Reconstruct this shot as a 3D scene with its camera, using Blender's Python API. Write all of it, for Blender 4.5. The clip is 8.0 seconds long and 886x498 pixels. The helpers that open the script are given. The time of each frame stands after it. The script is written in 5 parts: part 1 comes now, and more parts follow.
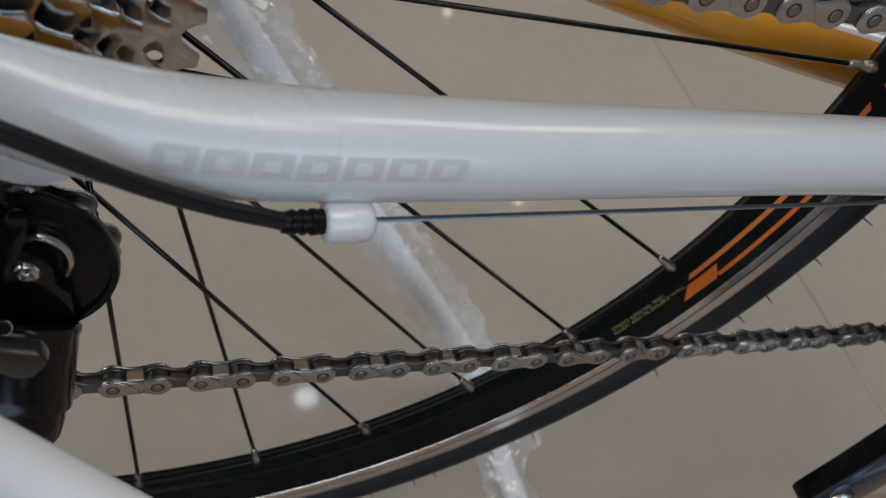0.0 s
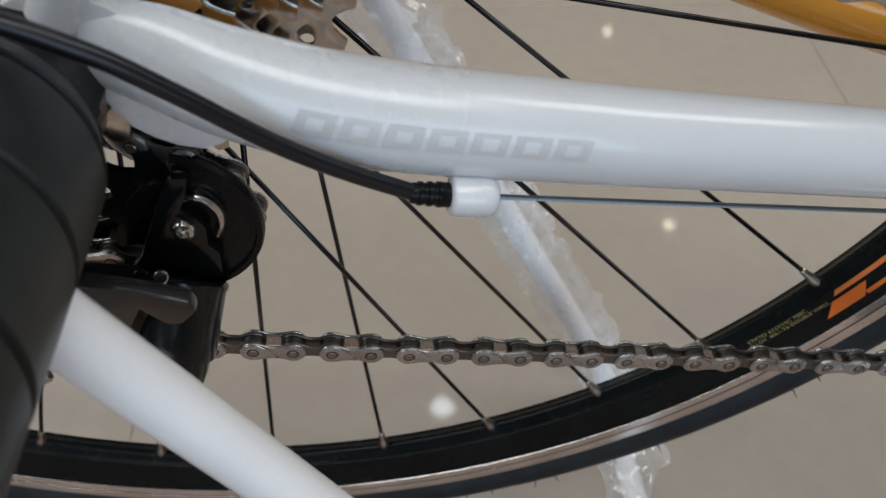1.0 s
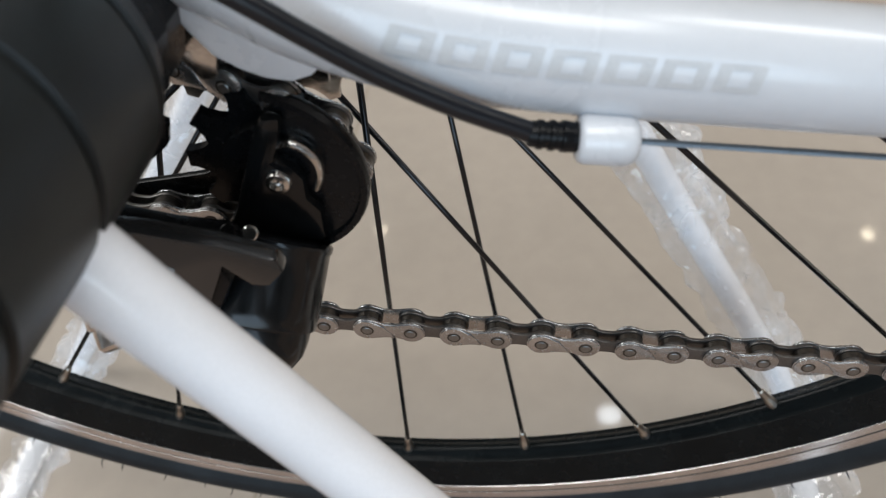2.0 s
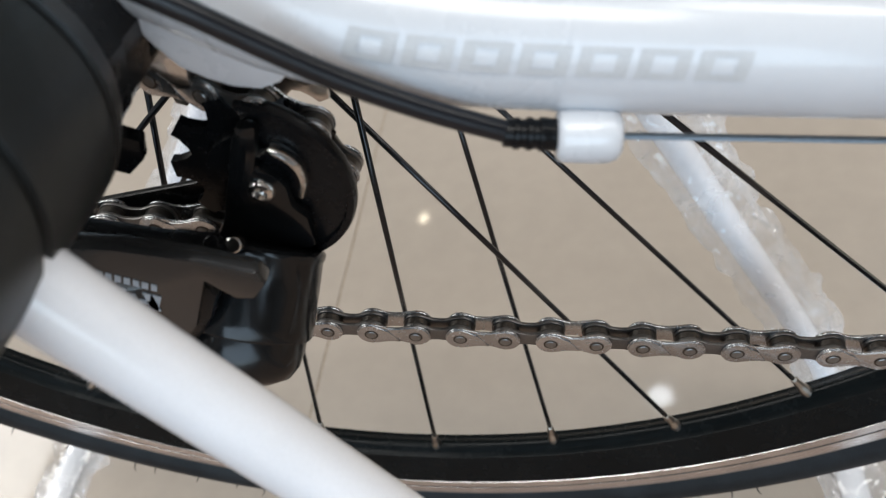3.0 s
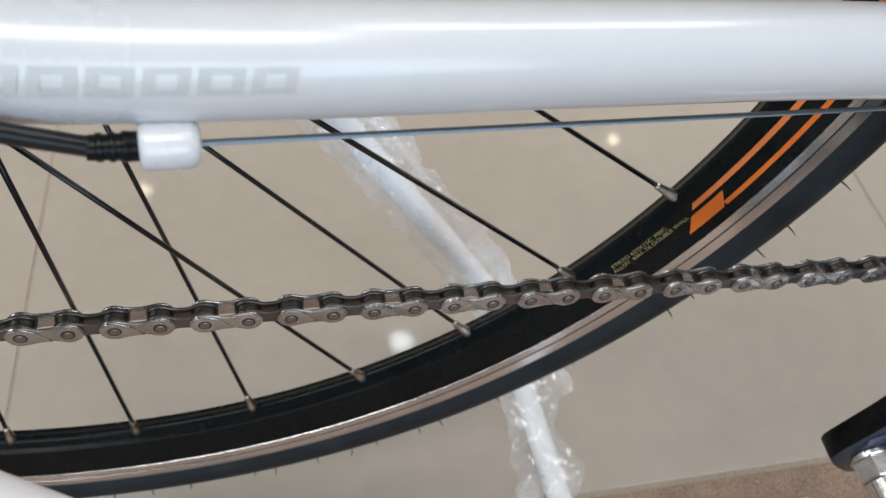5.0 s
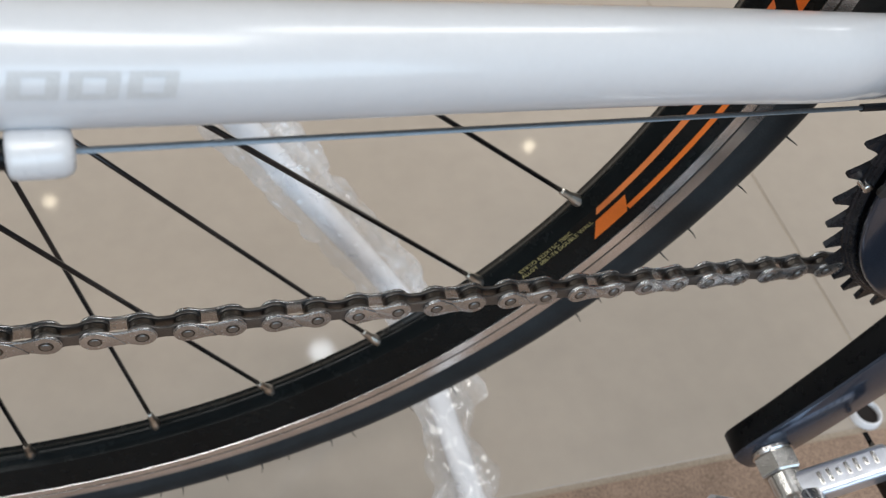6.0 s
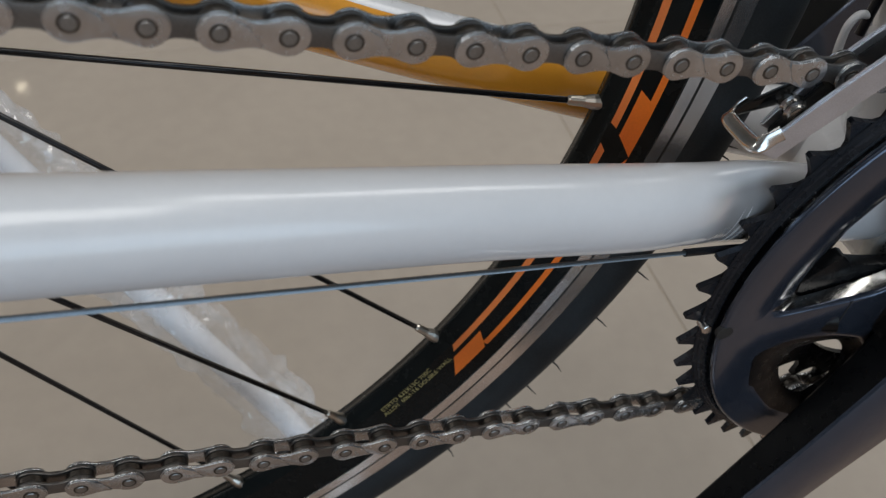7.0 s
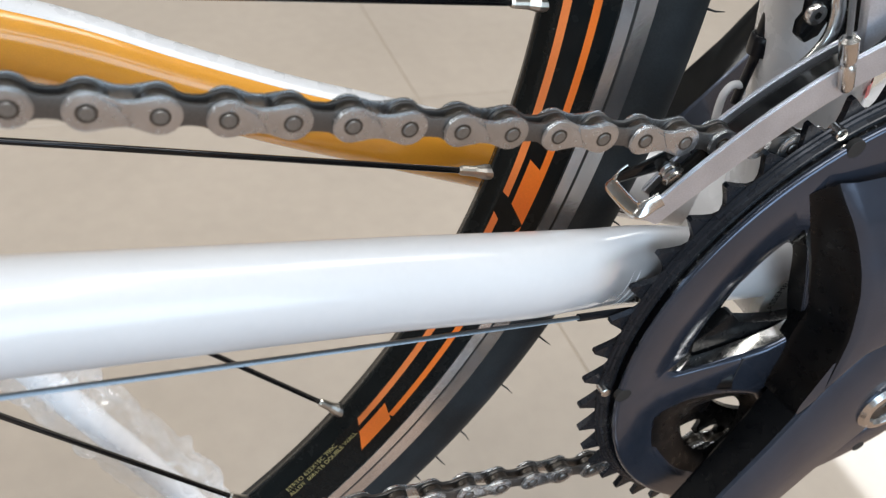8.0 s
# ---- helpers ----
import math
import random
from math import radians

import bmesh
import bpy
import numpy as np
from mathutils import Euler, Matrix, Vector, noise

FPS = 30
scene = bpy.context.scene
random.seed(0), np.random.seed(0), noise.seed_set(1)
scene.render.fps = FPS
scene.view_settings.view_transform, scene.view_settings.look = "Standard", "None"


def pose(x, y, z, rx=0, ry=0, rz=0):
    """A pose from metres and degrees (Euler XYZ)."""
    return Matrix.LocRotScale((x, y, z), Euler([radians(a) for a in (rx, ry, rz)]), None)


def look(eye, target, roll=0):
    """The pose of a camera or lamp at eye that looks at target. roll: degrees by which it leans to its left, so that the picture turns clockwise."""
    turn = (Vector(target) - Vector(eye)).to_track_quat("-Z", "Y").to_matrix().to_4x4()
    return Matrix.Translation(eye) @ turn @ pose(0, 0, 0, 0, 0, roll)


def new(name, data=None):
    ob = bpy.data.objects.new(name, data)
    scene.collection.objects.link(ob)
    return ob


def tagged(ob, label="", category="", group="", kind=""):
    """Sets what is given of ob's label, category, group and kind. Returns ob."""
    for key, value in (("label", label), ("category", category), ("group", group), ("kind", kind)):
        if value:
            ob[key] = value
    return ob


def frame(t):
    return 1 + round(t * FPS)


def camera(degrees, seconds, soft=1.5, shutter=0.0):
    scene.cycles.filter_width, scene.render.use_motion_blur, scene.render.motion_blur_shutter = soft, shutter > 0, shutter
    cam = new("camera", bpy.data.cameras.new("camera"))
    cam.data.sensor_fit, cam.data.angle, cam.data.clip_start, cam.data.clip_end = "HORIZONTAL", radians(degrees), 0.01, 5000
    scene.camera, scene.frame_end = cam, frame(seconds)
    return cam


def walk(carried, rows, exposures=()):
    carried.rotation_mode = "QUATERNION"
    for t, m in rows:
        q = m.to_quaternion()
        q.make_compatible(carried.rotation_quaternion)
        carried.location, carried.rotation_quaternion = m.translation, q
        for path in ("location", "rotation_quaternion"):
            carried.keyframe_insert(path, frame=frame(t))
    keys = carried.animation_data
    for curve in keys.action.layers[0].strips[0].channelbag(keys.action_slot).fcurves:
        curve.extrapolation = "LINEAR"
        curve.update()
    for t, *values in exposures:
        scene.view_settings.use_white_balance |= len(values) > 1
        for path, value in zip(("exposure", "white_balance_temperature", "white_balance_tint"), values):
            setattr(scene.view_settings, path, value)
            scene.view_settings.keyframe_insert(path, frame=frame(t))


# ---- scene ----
cam = camera(55.09, 8.0, soft=1.25)
cam.data.dof.use_dof, cam.data.dof.focus_distance, cam.data.dof.aperture_fstop = True, 0.25, 20.0
HZ = 0.388  # height of the rear axle over the floor; the rows count z from the axle
ROWS = [
    (0, 0.0639, -0.2063, 0.1087, 41.56, -6.12, -12.01),
    (0.5, 0.0673, -0.2187, 0.1061, 41.14, -2.56, -7.13),
    (1, 0.0680, -0.2188, 0.1076, 42.24, -1.09, -2.87),
    (1.5, 0.0804, -0.2175, 0.0768, 42.98, 2.58, 4.66),
    (1.7, 0.0796, -0.2152, 0.0677, 42.99, 3.72, 5.23),
    (2, 0.0790, -0.2019, 0.0753, 42.80, 6.22, 6.40),
    (2.2, 0.0811, -0.1994, 0.0755, 42.70, 7.60, 7.15),
    (3.3, 0.0918, -0.1911, 0.0703, 41.46, 10.41, 5.92),
    (3.5, 0.0925, -0.1907, 0.0710, 41.08, 10.52, 4.97),
    (4, 0.0960, -0.1903, 0.0773, 39.21, 8.55, 0.74),
    (4.5, 0.1102, -0.1930, 0.0804, 37.97, 2.82, -5.64),
    (5, 0.1193, -0.2009, 0.0879, 37.64, 0.12, -8.60),
    (5.2, 0.1204, -0.2024, 0.0895, 37.63, -1.07, -9.79),
    (6.3, 0.1308, -0.1981, 0.0786, 38.90, -4.13, -13.19),
    (6.5, 0.1354, -0.1971, 0.0744, 40.57, -4.70, -13.39),
    (6.7, 0.1373, -0.1953, 0.0759, 42.75, -5.36, -13.49),
    (7, 0.1677, -0.1918, 0.0922, 44.81, -5.00, -15.08),
    (7.5, 0.1705, -0.1893, 0.0915, 47.99, -6.34, -18.30),
    (7.8, 0.1783, -0.1932, 0.0919, 49.80, -6.85, -18.50),
    (8, 0.1760, -0.1928, 0.0936, 49.81, -7.16, -20.10),
]
EXPOSURES = [(0, -1.09, 6290, 9), (0.5, -0.74, 6290, 9), (1, -0.75, 6290, 9), (1.5, -0.33, 6290, 9), (2, -0.37, 6290, 9), (3.5, -0.22, 6290, 9), (4.5, -0.34, 6290, 9), (5, -0.29, 6290, 9), (6.5, -0.34, 6290, 9), (6.7, -0.27, 6290, 9), (7, -0.91, 6290, 9), (7.5, -0.35, 6290, 9), (8, 0.0, 6290, 9)]
walk(cam, [(t, pose(x, y, HZ + z, rx, ry, rz)) for t, x, y, z, rx, ry, rz in ROWS], EXPOSURES)

# ---------------- world and light ----------------
world = bpy.data.worlds.new("sky")
scene.world = world
world.use_nodes = True
wn = world.node_tree.nodes
sky = wn.new("ShaderNodeTexSky")
sky.sky_type = "NISHITA"
sky.sun_disc = False
sky.sun_elevation, sky.sun_rotation = radians(50), radians(200)
world.node_tree.links.new(sky.outputs[0], wn["Background"].inputs[0])
wn["Background"].inputs[1].default_value = 0.10
scene.view_settings.exposure = 0.0


def area_lamp(name, x, y, z, target, sx, sy, watts, colour):
    data = bpy.data.lights.new(name, "AREA")
    data.shape, data.size, data.size_y, data.energy, data.color = "RECTANGLE", sx, sy, watts, colour
    ob = new(name, data)
    ob.matrix_world = look((x, y, z), target)
    return ob


# daylight through the shop front behind the camera
area_lamp("shop_front_daylight", 0.3, -3.95, 1.45, (0.3, 0, 1.0), 5.2, 2.2, 120, (0.68, 0.85, 1.0))

# ---------------- materials ----------------


def material(name, colour, rough=0.5, metal=0.0, coat=0.0, grain=0.0, grain_scale=400.0, stain=0.0, stain_scale=14.0,
             bump=0.0, bump_scale=600.0, random_tone=0.0, spec=0.5, coat_rough=0.06, rough_vary=0.0, stretch=(1, 1, 1)):
    m = bpy.data.materials.new(name)
    m.use_nodes = True
    nt = m.node_tree
    b = nt.nodes["Principled BSDF"]
    b.inputs["Roughness"].default_value = rough
    b.inputs["Metallic"].default_value = metal
    b.inputs["Coat Weight"].default_value = coat
    b.inputs["Coat Roughness"].default_value = coat_rough
    b.inputs["Specular IOR Level"].default_value = spec
    geo = nt.nodes.new("ShaderNodeNewGeometry")
    place = nt.nodes.new("ShaderNodeVectorMath")
    place.operation = "MULTIPLY"
    place.inputs[1].default_value = stretch
    nt.links.new(geo.outputs["Position"], place.inputs[0])

    def noise_node(scale, detail):
        n = nt.nodes.new("ShaderNodeTexNoise")
        n.inputs["Scale"].default_value = scale
        n.inputs["Detail"].default_value = detail
        nt.links.new(place.outputs[0], n.inputs["Vector"])
        return n

    def tone(value, source, amount):
        """source's noise as a factor round 1, times value."""
        r = nt.nodes.new("ShaderNodeMapRange")
        r.inputs[1].default_value, r.inputs[2].default_value = 0.3, 0.7
        r.inputs[3].default_value, r.inputs[4].default_value = 1 - amount, 1 + amount
        nt.links.new(source, r.inputs[0])
        x = nt.nodes.new("ShaderNodeVectorMath")
        x.operation = "SCALE"
        if isinstance(value, tuple):
            x.inputs[0].default_value = value
        else:
            nt.links.new(value, x.inputs[0])
        nt.links.new(r.outputs[0], x.inputs["Scale"])
        return x.outputs[0]

    value = tuple(colour[:3])
    if grain:
        value = tone(value, noise_node(grain_scale, 6).outputs["Fac"], grain)
    if stain:
        value = tone(value, noise_node(stain_scale, 4).outputs["Fac"], stain)
    if random_tone:
        info = nt.nodes.new("ShaderNodeObjectInfo")
        value = tone(value, info.outputs["Random"], random_tone)
    if isinstance(value, tuple):
        b.inputs["Base Color"].default_value = (*value, 1)
    else:
        nt.links.new(value, b.inputs["Base Color"])
    if rough_vary:
        r = nt.nodes.new("ShaderNodeMapRange")
        r.inputs[1].default_value, r.inputs[2].default_value = 0.3, 0.7
        r.inputs[3].default_value, r.inputs[4].default_value = rough * (1 - rough_vary), rough * (1 + rough_vary)
        nt.links.new(noise_node(stain_scale * 3, 5).outputs["Fac"], r.inputs[0])
        nt.links.new(r.outputs[0], b.inputs["Roughness"])
    if bump:
        bn = nt.nodes.new("ShaderNodeBump")
        bn.inputs["Strength"].default_value = bump
        bn.inputs["Distance"].default_value = 0.0004
        nt.links.new(noise_node(bump_scale, 4).outputs["Fac"], bn.inputs["Height"])
        nt.links.new(bn.outputs[0], b.inputs["Normal"])
    return m


M_TILE = material("polished_tile", (0.415, 0.362, 0.308), rough=0.05, grain=0.03, grain_scale=60, stain=0.05, stain_scale=5,
                  random_tone=0.03, rough_vary=0.2)
M_GROUT = material("grout", (0.34, 0.285, 0.225), rough=0.9, grain=0.2, grain_scale=900)
M_CARPET = material("carpet", (0.30, 0.215, 0.162), rough=1.0, grain=0.4, grain_scale=900, stain=0.15, stain_scale=40, bump=1.0, bump_scale=1500)
M_WALL = material("wall_paint", (0.50, 0.495, 0.485), rough=0.85, grain=0.03, stain=0.05, stain_scale=2)
M_CEILING = material("ceiling_paint", (0.40, 0.40, 0.395), rough=0.9, grain=0.02, stain=0.03, stain_scale=2)
M_WHITE = material("white_gloss_paint", (0.68, 0.69, 0.715), rough=0.28, coat=0.6, coat_rough=0.14, grain=0.015, grain_scale=2500, stain=0.025, stain_scale=45, rough_vary=0.3)
M_YELLOW = material("yellow_gloss_paint", (0.74, 0.33, 0.035), rough=0.2, coat=0.7, grain=0.03, grain_scale=2000, stain=0.05, stain_scale=60)
M_STAND = material("white_powder_coat", (0.84, 0.845, 0.875), rough=0.24, coat=0.6, grain=0.02, grain_scale=1500, stain=0.03, stain_scale=40, bump=0.08, bump_scale=900)
M_RUBBER = material("black_rubber", (0.009, 0.0106, 0.0108), rough=0.40, spec=0.33, grain=0.2, grain_scale=1500, stain=0.25, stain_scale=50, bump=0.12, bump_scale=1800)
M_TYRE = material("tyre_rubber", (0.016, 0.0195, 0.0225), rough=0.6, spec=0.25, grain=0.2, grain_scale=1800, stain=0.3, stain_scale=60, bump=0.2, bump_scale=2500)
M_RIM = material("black_anodised_rim", (0.005, 0.0068, 0.0075), rough=0.24, metal=0.0, spec=0.16, grain=0.15, grain_scale=1500, stain=0.2, stain_scale=50, rough_vary=0.3)
M_TRACK = material("machined_brake_track", (0.90, 0.90, 0.91), rough=0.2, metal=0.95, grain=0.07, grain_scale=1600, stain=0.12, stain_scale=45, bump=0.10, bump_scale=2600)
M_BLACK = material("black_plastic", (0.006, 0.0063, 0.007), rough=0.24, spec=0.17, grain=0.15, grain_scale=1500, stain=0.25, stain_scale=90, bump=0.06, bump_scale=2500, rough_vary=0.3)
M_GLOSS = material("black_gloss_paint", (0.005, 0.0055, 0.006), rough=0.19, spec=0.40, coat=0.0, grain=0.1, grain_scale=1500, stain=0.2, stain_scale=90, rough_vary=0.4)
M_CRANK = material("dark_grey_crank_paint", (0.058, 0.071, 0.103), rough=0.16, metal=0.66, coat=0.35, grain=0.12, grain_scale=2600, stain=0.1, stain_scale=60, bump=0.05, bump_scale=3000, rough_vary=0.3)
# black for crank faces that only reflect dark: shade put into the colour
M_CRANK_SHADE = material("crank_shade_black", (0.003, 0.0033, 0.004), rough=0.3, spec=0.4, grain=0.1, grain_scale=1500, stain=0.2, stain_scale=90, rough_vary=0.2)
M_CRANK_SHADE.node_tree.nodes["Principled BSDF"].inputs["IOR"].default_value = 1.28
M_RING = material("black_anodised_ring", (0.022, 0.025, 0.032), rough=0.28, metal=0.5, spec=0.3, grain=0.1, grain_scale=2600, stain=0.15, stain_scale=90, rough_vary=0.3)
M_BODY = material("smoky_grey_lacquer", (0.034, 0.034, 0.034), rough=0.2, metal=0.4, coat=0.3, grain=0.08, grain_scale=2400, stain=0.1, stain_scale=70)
M_SPOKE = material("black_spoke", (0.030, 0.031, 0.034), rough=0.16, metal=0.7, grain=0.2, grain_scale=2000)
M_NIPPLE = material("nickel_brass", (0.52, 0.49, 0.44), rough=0.28, metal=1.0, grain=0.1, grain_scale=3000)
M_STEEL = material("polished_steel", (0.66, 0.65, 0.63), rough=0.2, metal=1.0, grain=0.08, grain_scale=2200, stain=0.12, stain_scale=120, rough_vary=0.4)
M_LINK = material("nickel_chain_plate", (0.505, 0.52, 0.535), rough=0.25, metal=0.95, grain=0.06, grain_scale=2500, random_tone=0.08, rough_vary=0.15, stain=0.12, stain_scale=200)
M_INNER = material("grey_chain_plate", (0.16, 0.155, 0.15), rough=0.36, metal=0.9, grain=0.15, grain_scale=2500, random_tone=0.1)
M_PIN = material("dull_chain_pin", (0.27, 0.27, 0.265), rough=0.36, metal=0.95, grain=0.15, grain_scale=2600)
M_ROLLER = material("dark_roller", (0.10, 0.09, 0.08), rough=0.32, metal=0.9, grain=0.2, grain_scale=2500)
M_COG = material("nickel_cog", (0.60, 0.595, 0.58), rough=0.2, metal=1.0, grain=0.12, grain_scale=1800, stain=0.2, stain_scale=120)
M_ALU = material("brushed_aluminium", (0.64, 0.665, 0.73), rough=0.34, metal=0.85, grain=0.08, grain_scale=2200, stain=0.1, stain_scale=90, bump=0.1, bump_scale=2800)
M_CABLE = material("steel_cable", (0.20, 0.225, 0.25), rough=0.32, metal=0.9, grain=0.2, grain_scale=2600)
M_HOUSING = material("cable_housing", (0.006, 0.0065, 0.009), rough=0.30, spec=0.42, grain=0.1, grain_scale=2000, stain=0.15, stain_scale=80, bump=0.05, bump_scale=1500)
M_ORANGE = material("orange_decal", (0.80, 0.17, 0.015), rough=0.38, grain=0.05, grain_scale=1500, stain=0.06, stain_scale=80)
M_ORANGE_B = material("salmon_decal", (0.76, 0.20, 0.045), rough=0.38, grain=0.05, grain_scale=1500, stain=0.06, stain_scale=80)
M_GOLD = material("gold_print", (0.38, 0.32, 0.13), rough=0.45, grain=0.1, grain_scale=3000)
M_GREY_PRINT = material("grey_print", (0.57, 0.57, 0.575), rough=0.3, grain=0.05, grain_scale=2500, stain=0.05, stain_scale=90)
M_PALE_PRINT = material("pale_print", (0.34, 0.36, 0.38), rough=0.35, grain=0.08, grain_scale=3000)
M_INK = material("black_print", (0.015, 0.015, 0.015), rough=0.6)
M_RED = material("red_sticker", (0.62, 0.035, 0.03), rough=0.35, grain=0.06, grain_scale=2000)


def plastic_film():
    m = bpy.data.materials.new("clear_polythene")
    m.use_nodes = True
    nt = m.node_tree
    nt.nodes.remove(nt.nodes["Principled BSDF"])
    out = nt.nodes["Material Output"]
    clear, gloss, milk = nt.nodes.new("ShaderNodeBsdfTransparent"), nt.nodes.new("ShaderNodeBsdfGlossy"), nt.nodes.new("ShaderNodeBsdfTranslucent")
    gloss.inputs["Roughness"].default_value = 0.13
    milk.inputs["Color"].default_value = (0.97, 0.97, 0.98, 1)
    diff = nt.nodes.new("ShaderNodeBsdfDiffuse")
    diff.inputs["Color"].default_value = (0.95, 0.95, 0.97, 1)
    geo, no = nt.nodes.new("ShaderNodeNewGeometry"), nt.nodes.new("ShaderNodeTexNoise")
    no.inputs["Scale"].default_value, no.inputs["Detail"].default_value = 34, 2
    nt.links.new(geo.outputs["Position"], no.inputs["Vector"])
    rng = nt.nodes.new("ShaderNodeMapRange")
    rng.inputs[1].default_value, rng.inputs[2].default_value = 0.35, 0.75
    rng.inputs[3].default_value, rng.inputs[4].default_value = 0.09, 0.40
    nt.links.new(no.outputs["Fac"], rng.inputs[0])
    # whiter milk along irregular lines, in place of lamp glints on the creases
    ridge = nt.nodes.new("ShaderNodeTexNoise")
    ridge.inputs["Scale"].default_value, ridge.inputs["Detail"].default_value, ridge.inputs["Distortion"].default_value = 30, 2, 0.3
    nt.links.new(geo.outputs["Position"], ridge.inputs["Vector"])
    off = nt.nodes.new("ShaderNodeMath")
    off.operation = "SUBTRACT"
    off.inputs[1].default_value = 0.5
    nt.links.new(ridge.outputs["Fac"], off.inputs[0])
    size = nt.nodes.new("ShaderNodeMath")
    size.operation = "ABSOLUTE"
    nt.links.new(off.outputs[0], size.inputs[0])
    line = nt.nodes.new("ShaderNodeMapRange")
    line.inputs[1].default_value, line.inputs[2].default_value = 0.0, 0.022
    line.inputs[3].default_value, line.inputs[4].default_value = 0.04, 0.0
    nt.links.new(size.outputs[0], line.inputs[0])
    both = nt.nodes.new("ShaderNodeMath")
    both.use_clamp = True
    nt.links.new(rng.outputs[0], both.inputs[0])
    nt.links.new(line.outputs[0], both.inputs[1])
    m1, m2, m3 = (nt.nodes.new("ShaderNodeMixShader") for _ in range(3))
    m1.inputs[0].default_value = 0.65
    nt.links.new(milk.outputs[0], m1.inputs[1])
    nt.links.new(diff.outputs[0], m1.inputs[2])
    nt.links.new(both.outputs[0], m2.inputs[0])
    nt.links.new(clear.outputs[0], m2.inputs[1])
    nt.links.new(m1.outputs[0], m2.inputs[2])
    m3.inputs[0].default_value = 0.085
    nt.links.new(m2.outputs[0], m3.inputs[1])
    nt.links.new(gloss.outputs[0], m3.inputs[2])
    nt.links.new(m3.outputs[0], out.inputs["Surface"])
    return m


M_FILM = plastic_film()


def glow(name, colour, strength):
    m = bpy.data.materials.new(name)
    m.use_nodes = True
    b = m.node_tree.nodes["Principled BSDF"]
    b.inputs["Emission Color"].default_value = (*colour, 1)
    b.inputs["Emission Strength"].default_value = strength
    return m


M_LED = glow("warm_led", (1.0, 0.86, 0.62), 34)
M_LED_COOL = glow("cool_led", (0.9, 0.95, 1.0), 18)

# ---------------- mesh helpers ----------------


def part(name, bm, mat, parent=None, label="", smooth=40):
    """One mesh object. bm's z counts from the rear axle."""
    me = bpy.data.meshes.new(name)
    bmesh.ops.translate(bm, verts=bm.verts, vec=(0, 0, HZ))
    bm.normal_update()
    if smooth:
        limit = radians(smooth)
        for f in bm.faces:
            f.smooth = True
        for e in bm.edges:
            if len(e.link_faces) == 2 and e.calc_face_angle(0) > limit:
                e.smooth = False
    bm.to_mesh(me)
    bm.free()
    for m in mat if isinstance(mat, (list, tuple)) else [mat]:
        me.materials.append(m)
    ob = new(name, me)
    ob.parent = parent
    if label:
        ob["label"] = label
    return ob


def piece(name, mesh, parent, m):
    """A further object on a mesh that is already there."""
    ob = new(name, mesh)
    ob.parent = parent
    ob.matrix_basis = m
    return ob


def thing(name, label, category, group=""):
    ob = new(name)
    ob.empty_display_size = 0.05
    return tagged(ob, label, category, group)


def sweep(bm, pts, radii, seg=20, up=(0, 0, 1), caps=True, mats=None, closed=False):
    """A tube along pts. radii: one number, or (side, up) half widths, or a list of either. mats: slot by angle in degrees."""
    pts = [Vector(p) for p in pts]
    n = len(pts)
    rings = []
    for i, p in enumerate(pts):
        if closed:
            tan = pts[(i + 1) % n] - pts[i - 1]
        else:
            tan = pts[min(i + 1, n - 1)] - pts[max(i - 1, 0)]
        tan.normalize()
        side = tan.cross(Vector(up)).normalized()
        vert = side.cross(tan)
        r = radii[i] if isinstance(radii, list) else radii
        ra, rb = r if isinstance(r, tuple) else (r, r)
        rings.append([bm.verts.new(p + side * (ra * math.cos(2 * math.pi * k / seg)) + vert * (rb * math.sin(2 * math.pi * k / seg))) for k in range(seg)])
    for i in range(n if closed else n - 1):
        a, b = rings[i], rings[(i + 1) % n]
        for k in range(seg):
            f = bm.faces.new((a[k], a[(k + 1) % seg], b[(k + 1) % seg], b[k]))
            if mats:
                f.material_index = mats(360 * (k + 0.5) / seg)
    if caps and not closed:
        bm.faces.new(rings[0][::-1])
        bm.faces.new(rings[-1])
    return rings


def smooth_path(pts, n):
    """A Catmull-Rom line through pts, n steps a span; points may carry radii as further numbers."""
    P = [np.array(p, float) for p in pts]
    P = [2 * P[0] - P[1]] + P + [2 * P[-1] - P[-2]]
    out = []
    for i in range(1, len(P) - 2):
        for k in range(n):
            t = k / n
            out.append(0.5 * ((2 * P[i]) + (P[i + 1] - P[i - 1]) * t + (2 * P[i - 1] - 5 * P[i] + 4 * P[i + 1] - P[i + 2]) * t * t + (3 * P[i] - P[i - 1] - 3 * P[i + 1] + P[i + 2]) * t ** 3))
    out.append(P[-2])
    return out


def lathe(bm, profile, centre=(0, 0, 0), seg=48, a0=0.0, a1=360.0, mats=None, closed=True):
    """profile of (radius, y) turned round the y axis through centre. mats: slot by profile span."""
    full = abs(a1 - a0) >= 359.9
    steps = seg if full else seg + 1
    rings = []
    for k in range(steps):
        a = radians(a0 + (a1 - a0) * k / seg)
        rings.append([bm.verts.new((centre[0] + r * math.cos(a), centre[1] + y, centre[2] + r * math.sin(a))) for r, y in profile])
    m = len(profile)
    for k in range(seg):
        a, b = rings[k], rings[(k + 1) % steps]
        for i in range(m if closed else m - 1):
            f = bm.faces.new((a[i], a[(i + 1) % m], b[(i + 1) % m], b[i]))
            if mats:
                f.material_index = mats[i]
    if not full and closed:
        bm.faces.new(rings[0])
        bm.faces.new(rings[-1][::-1])
    bmesh.ops.recalc_face_normals(bm, faces=bm.faces)
    return rings


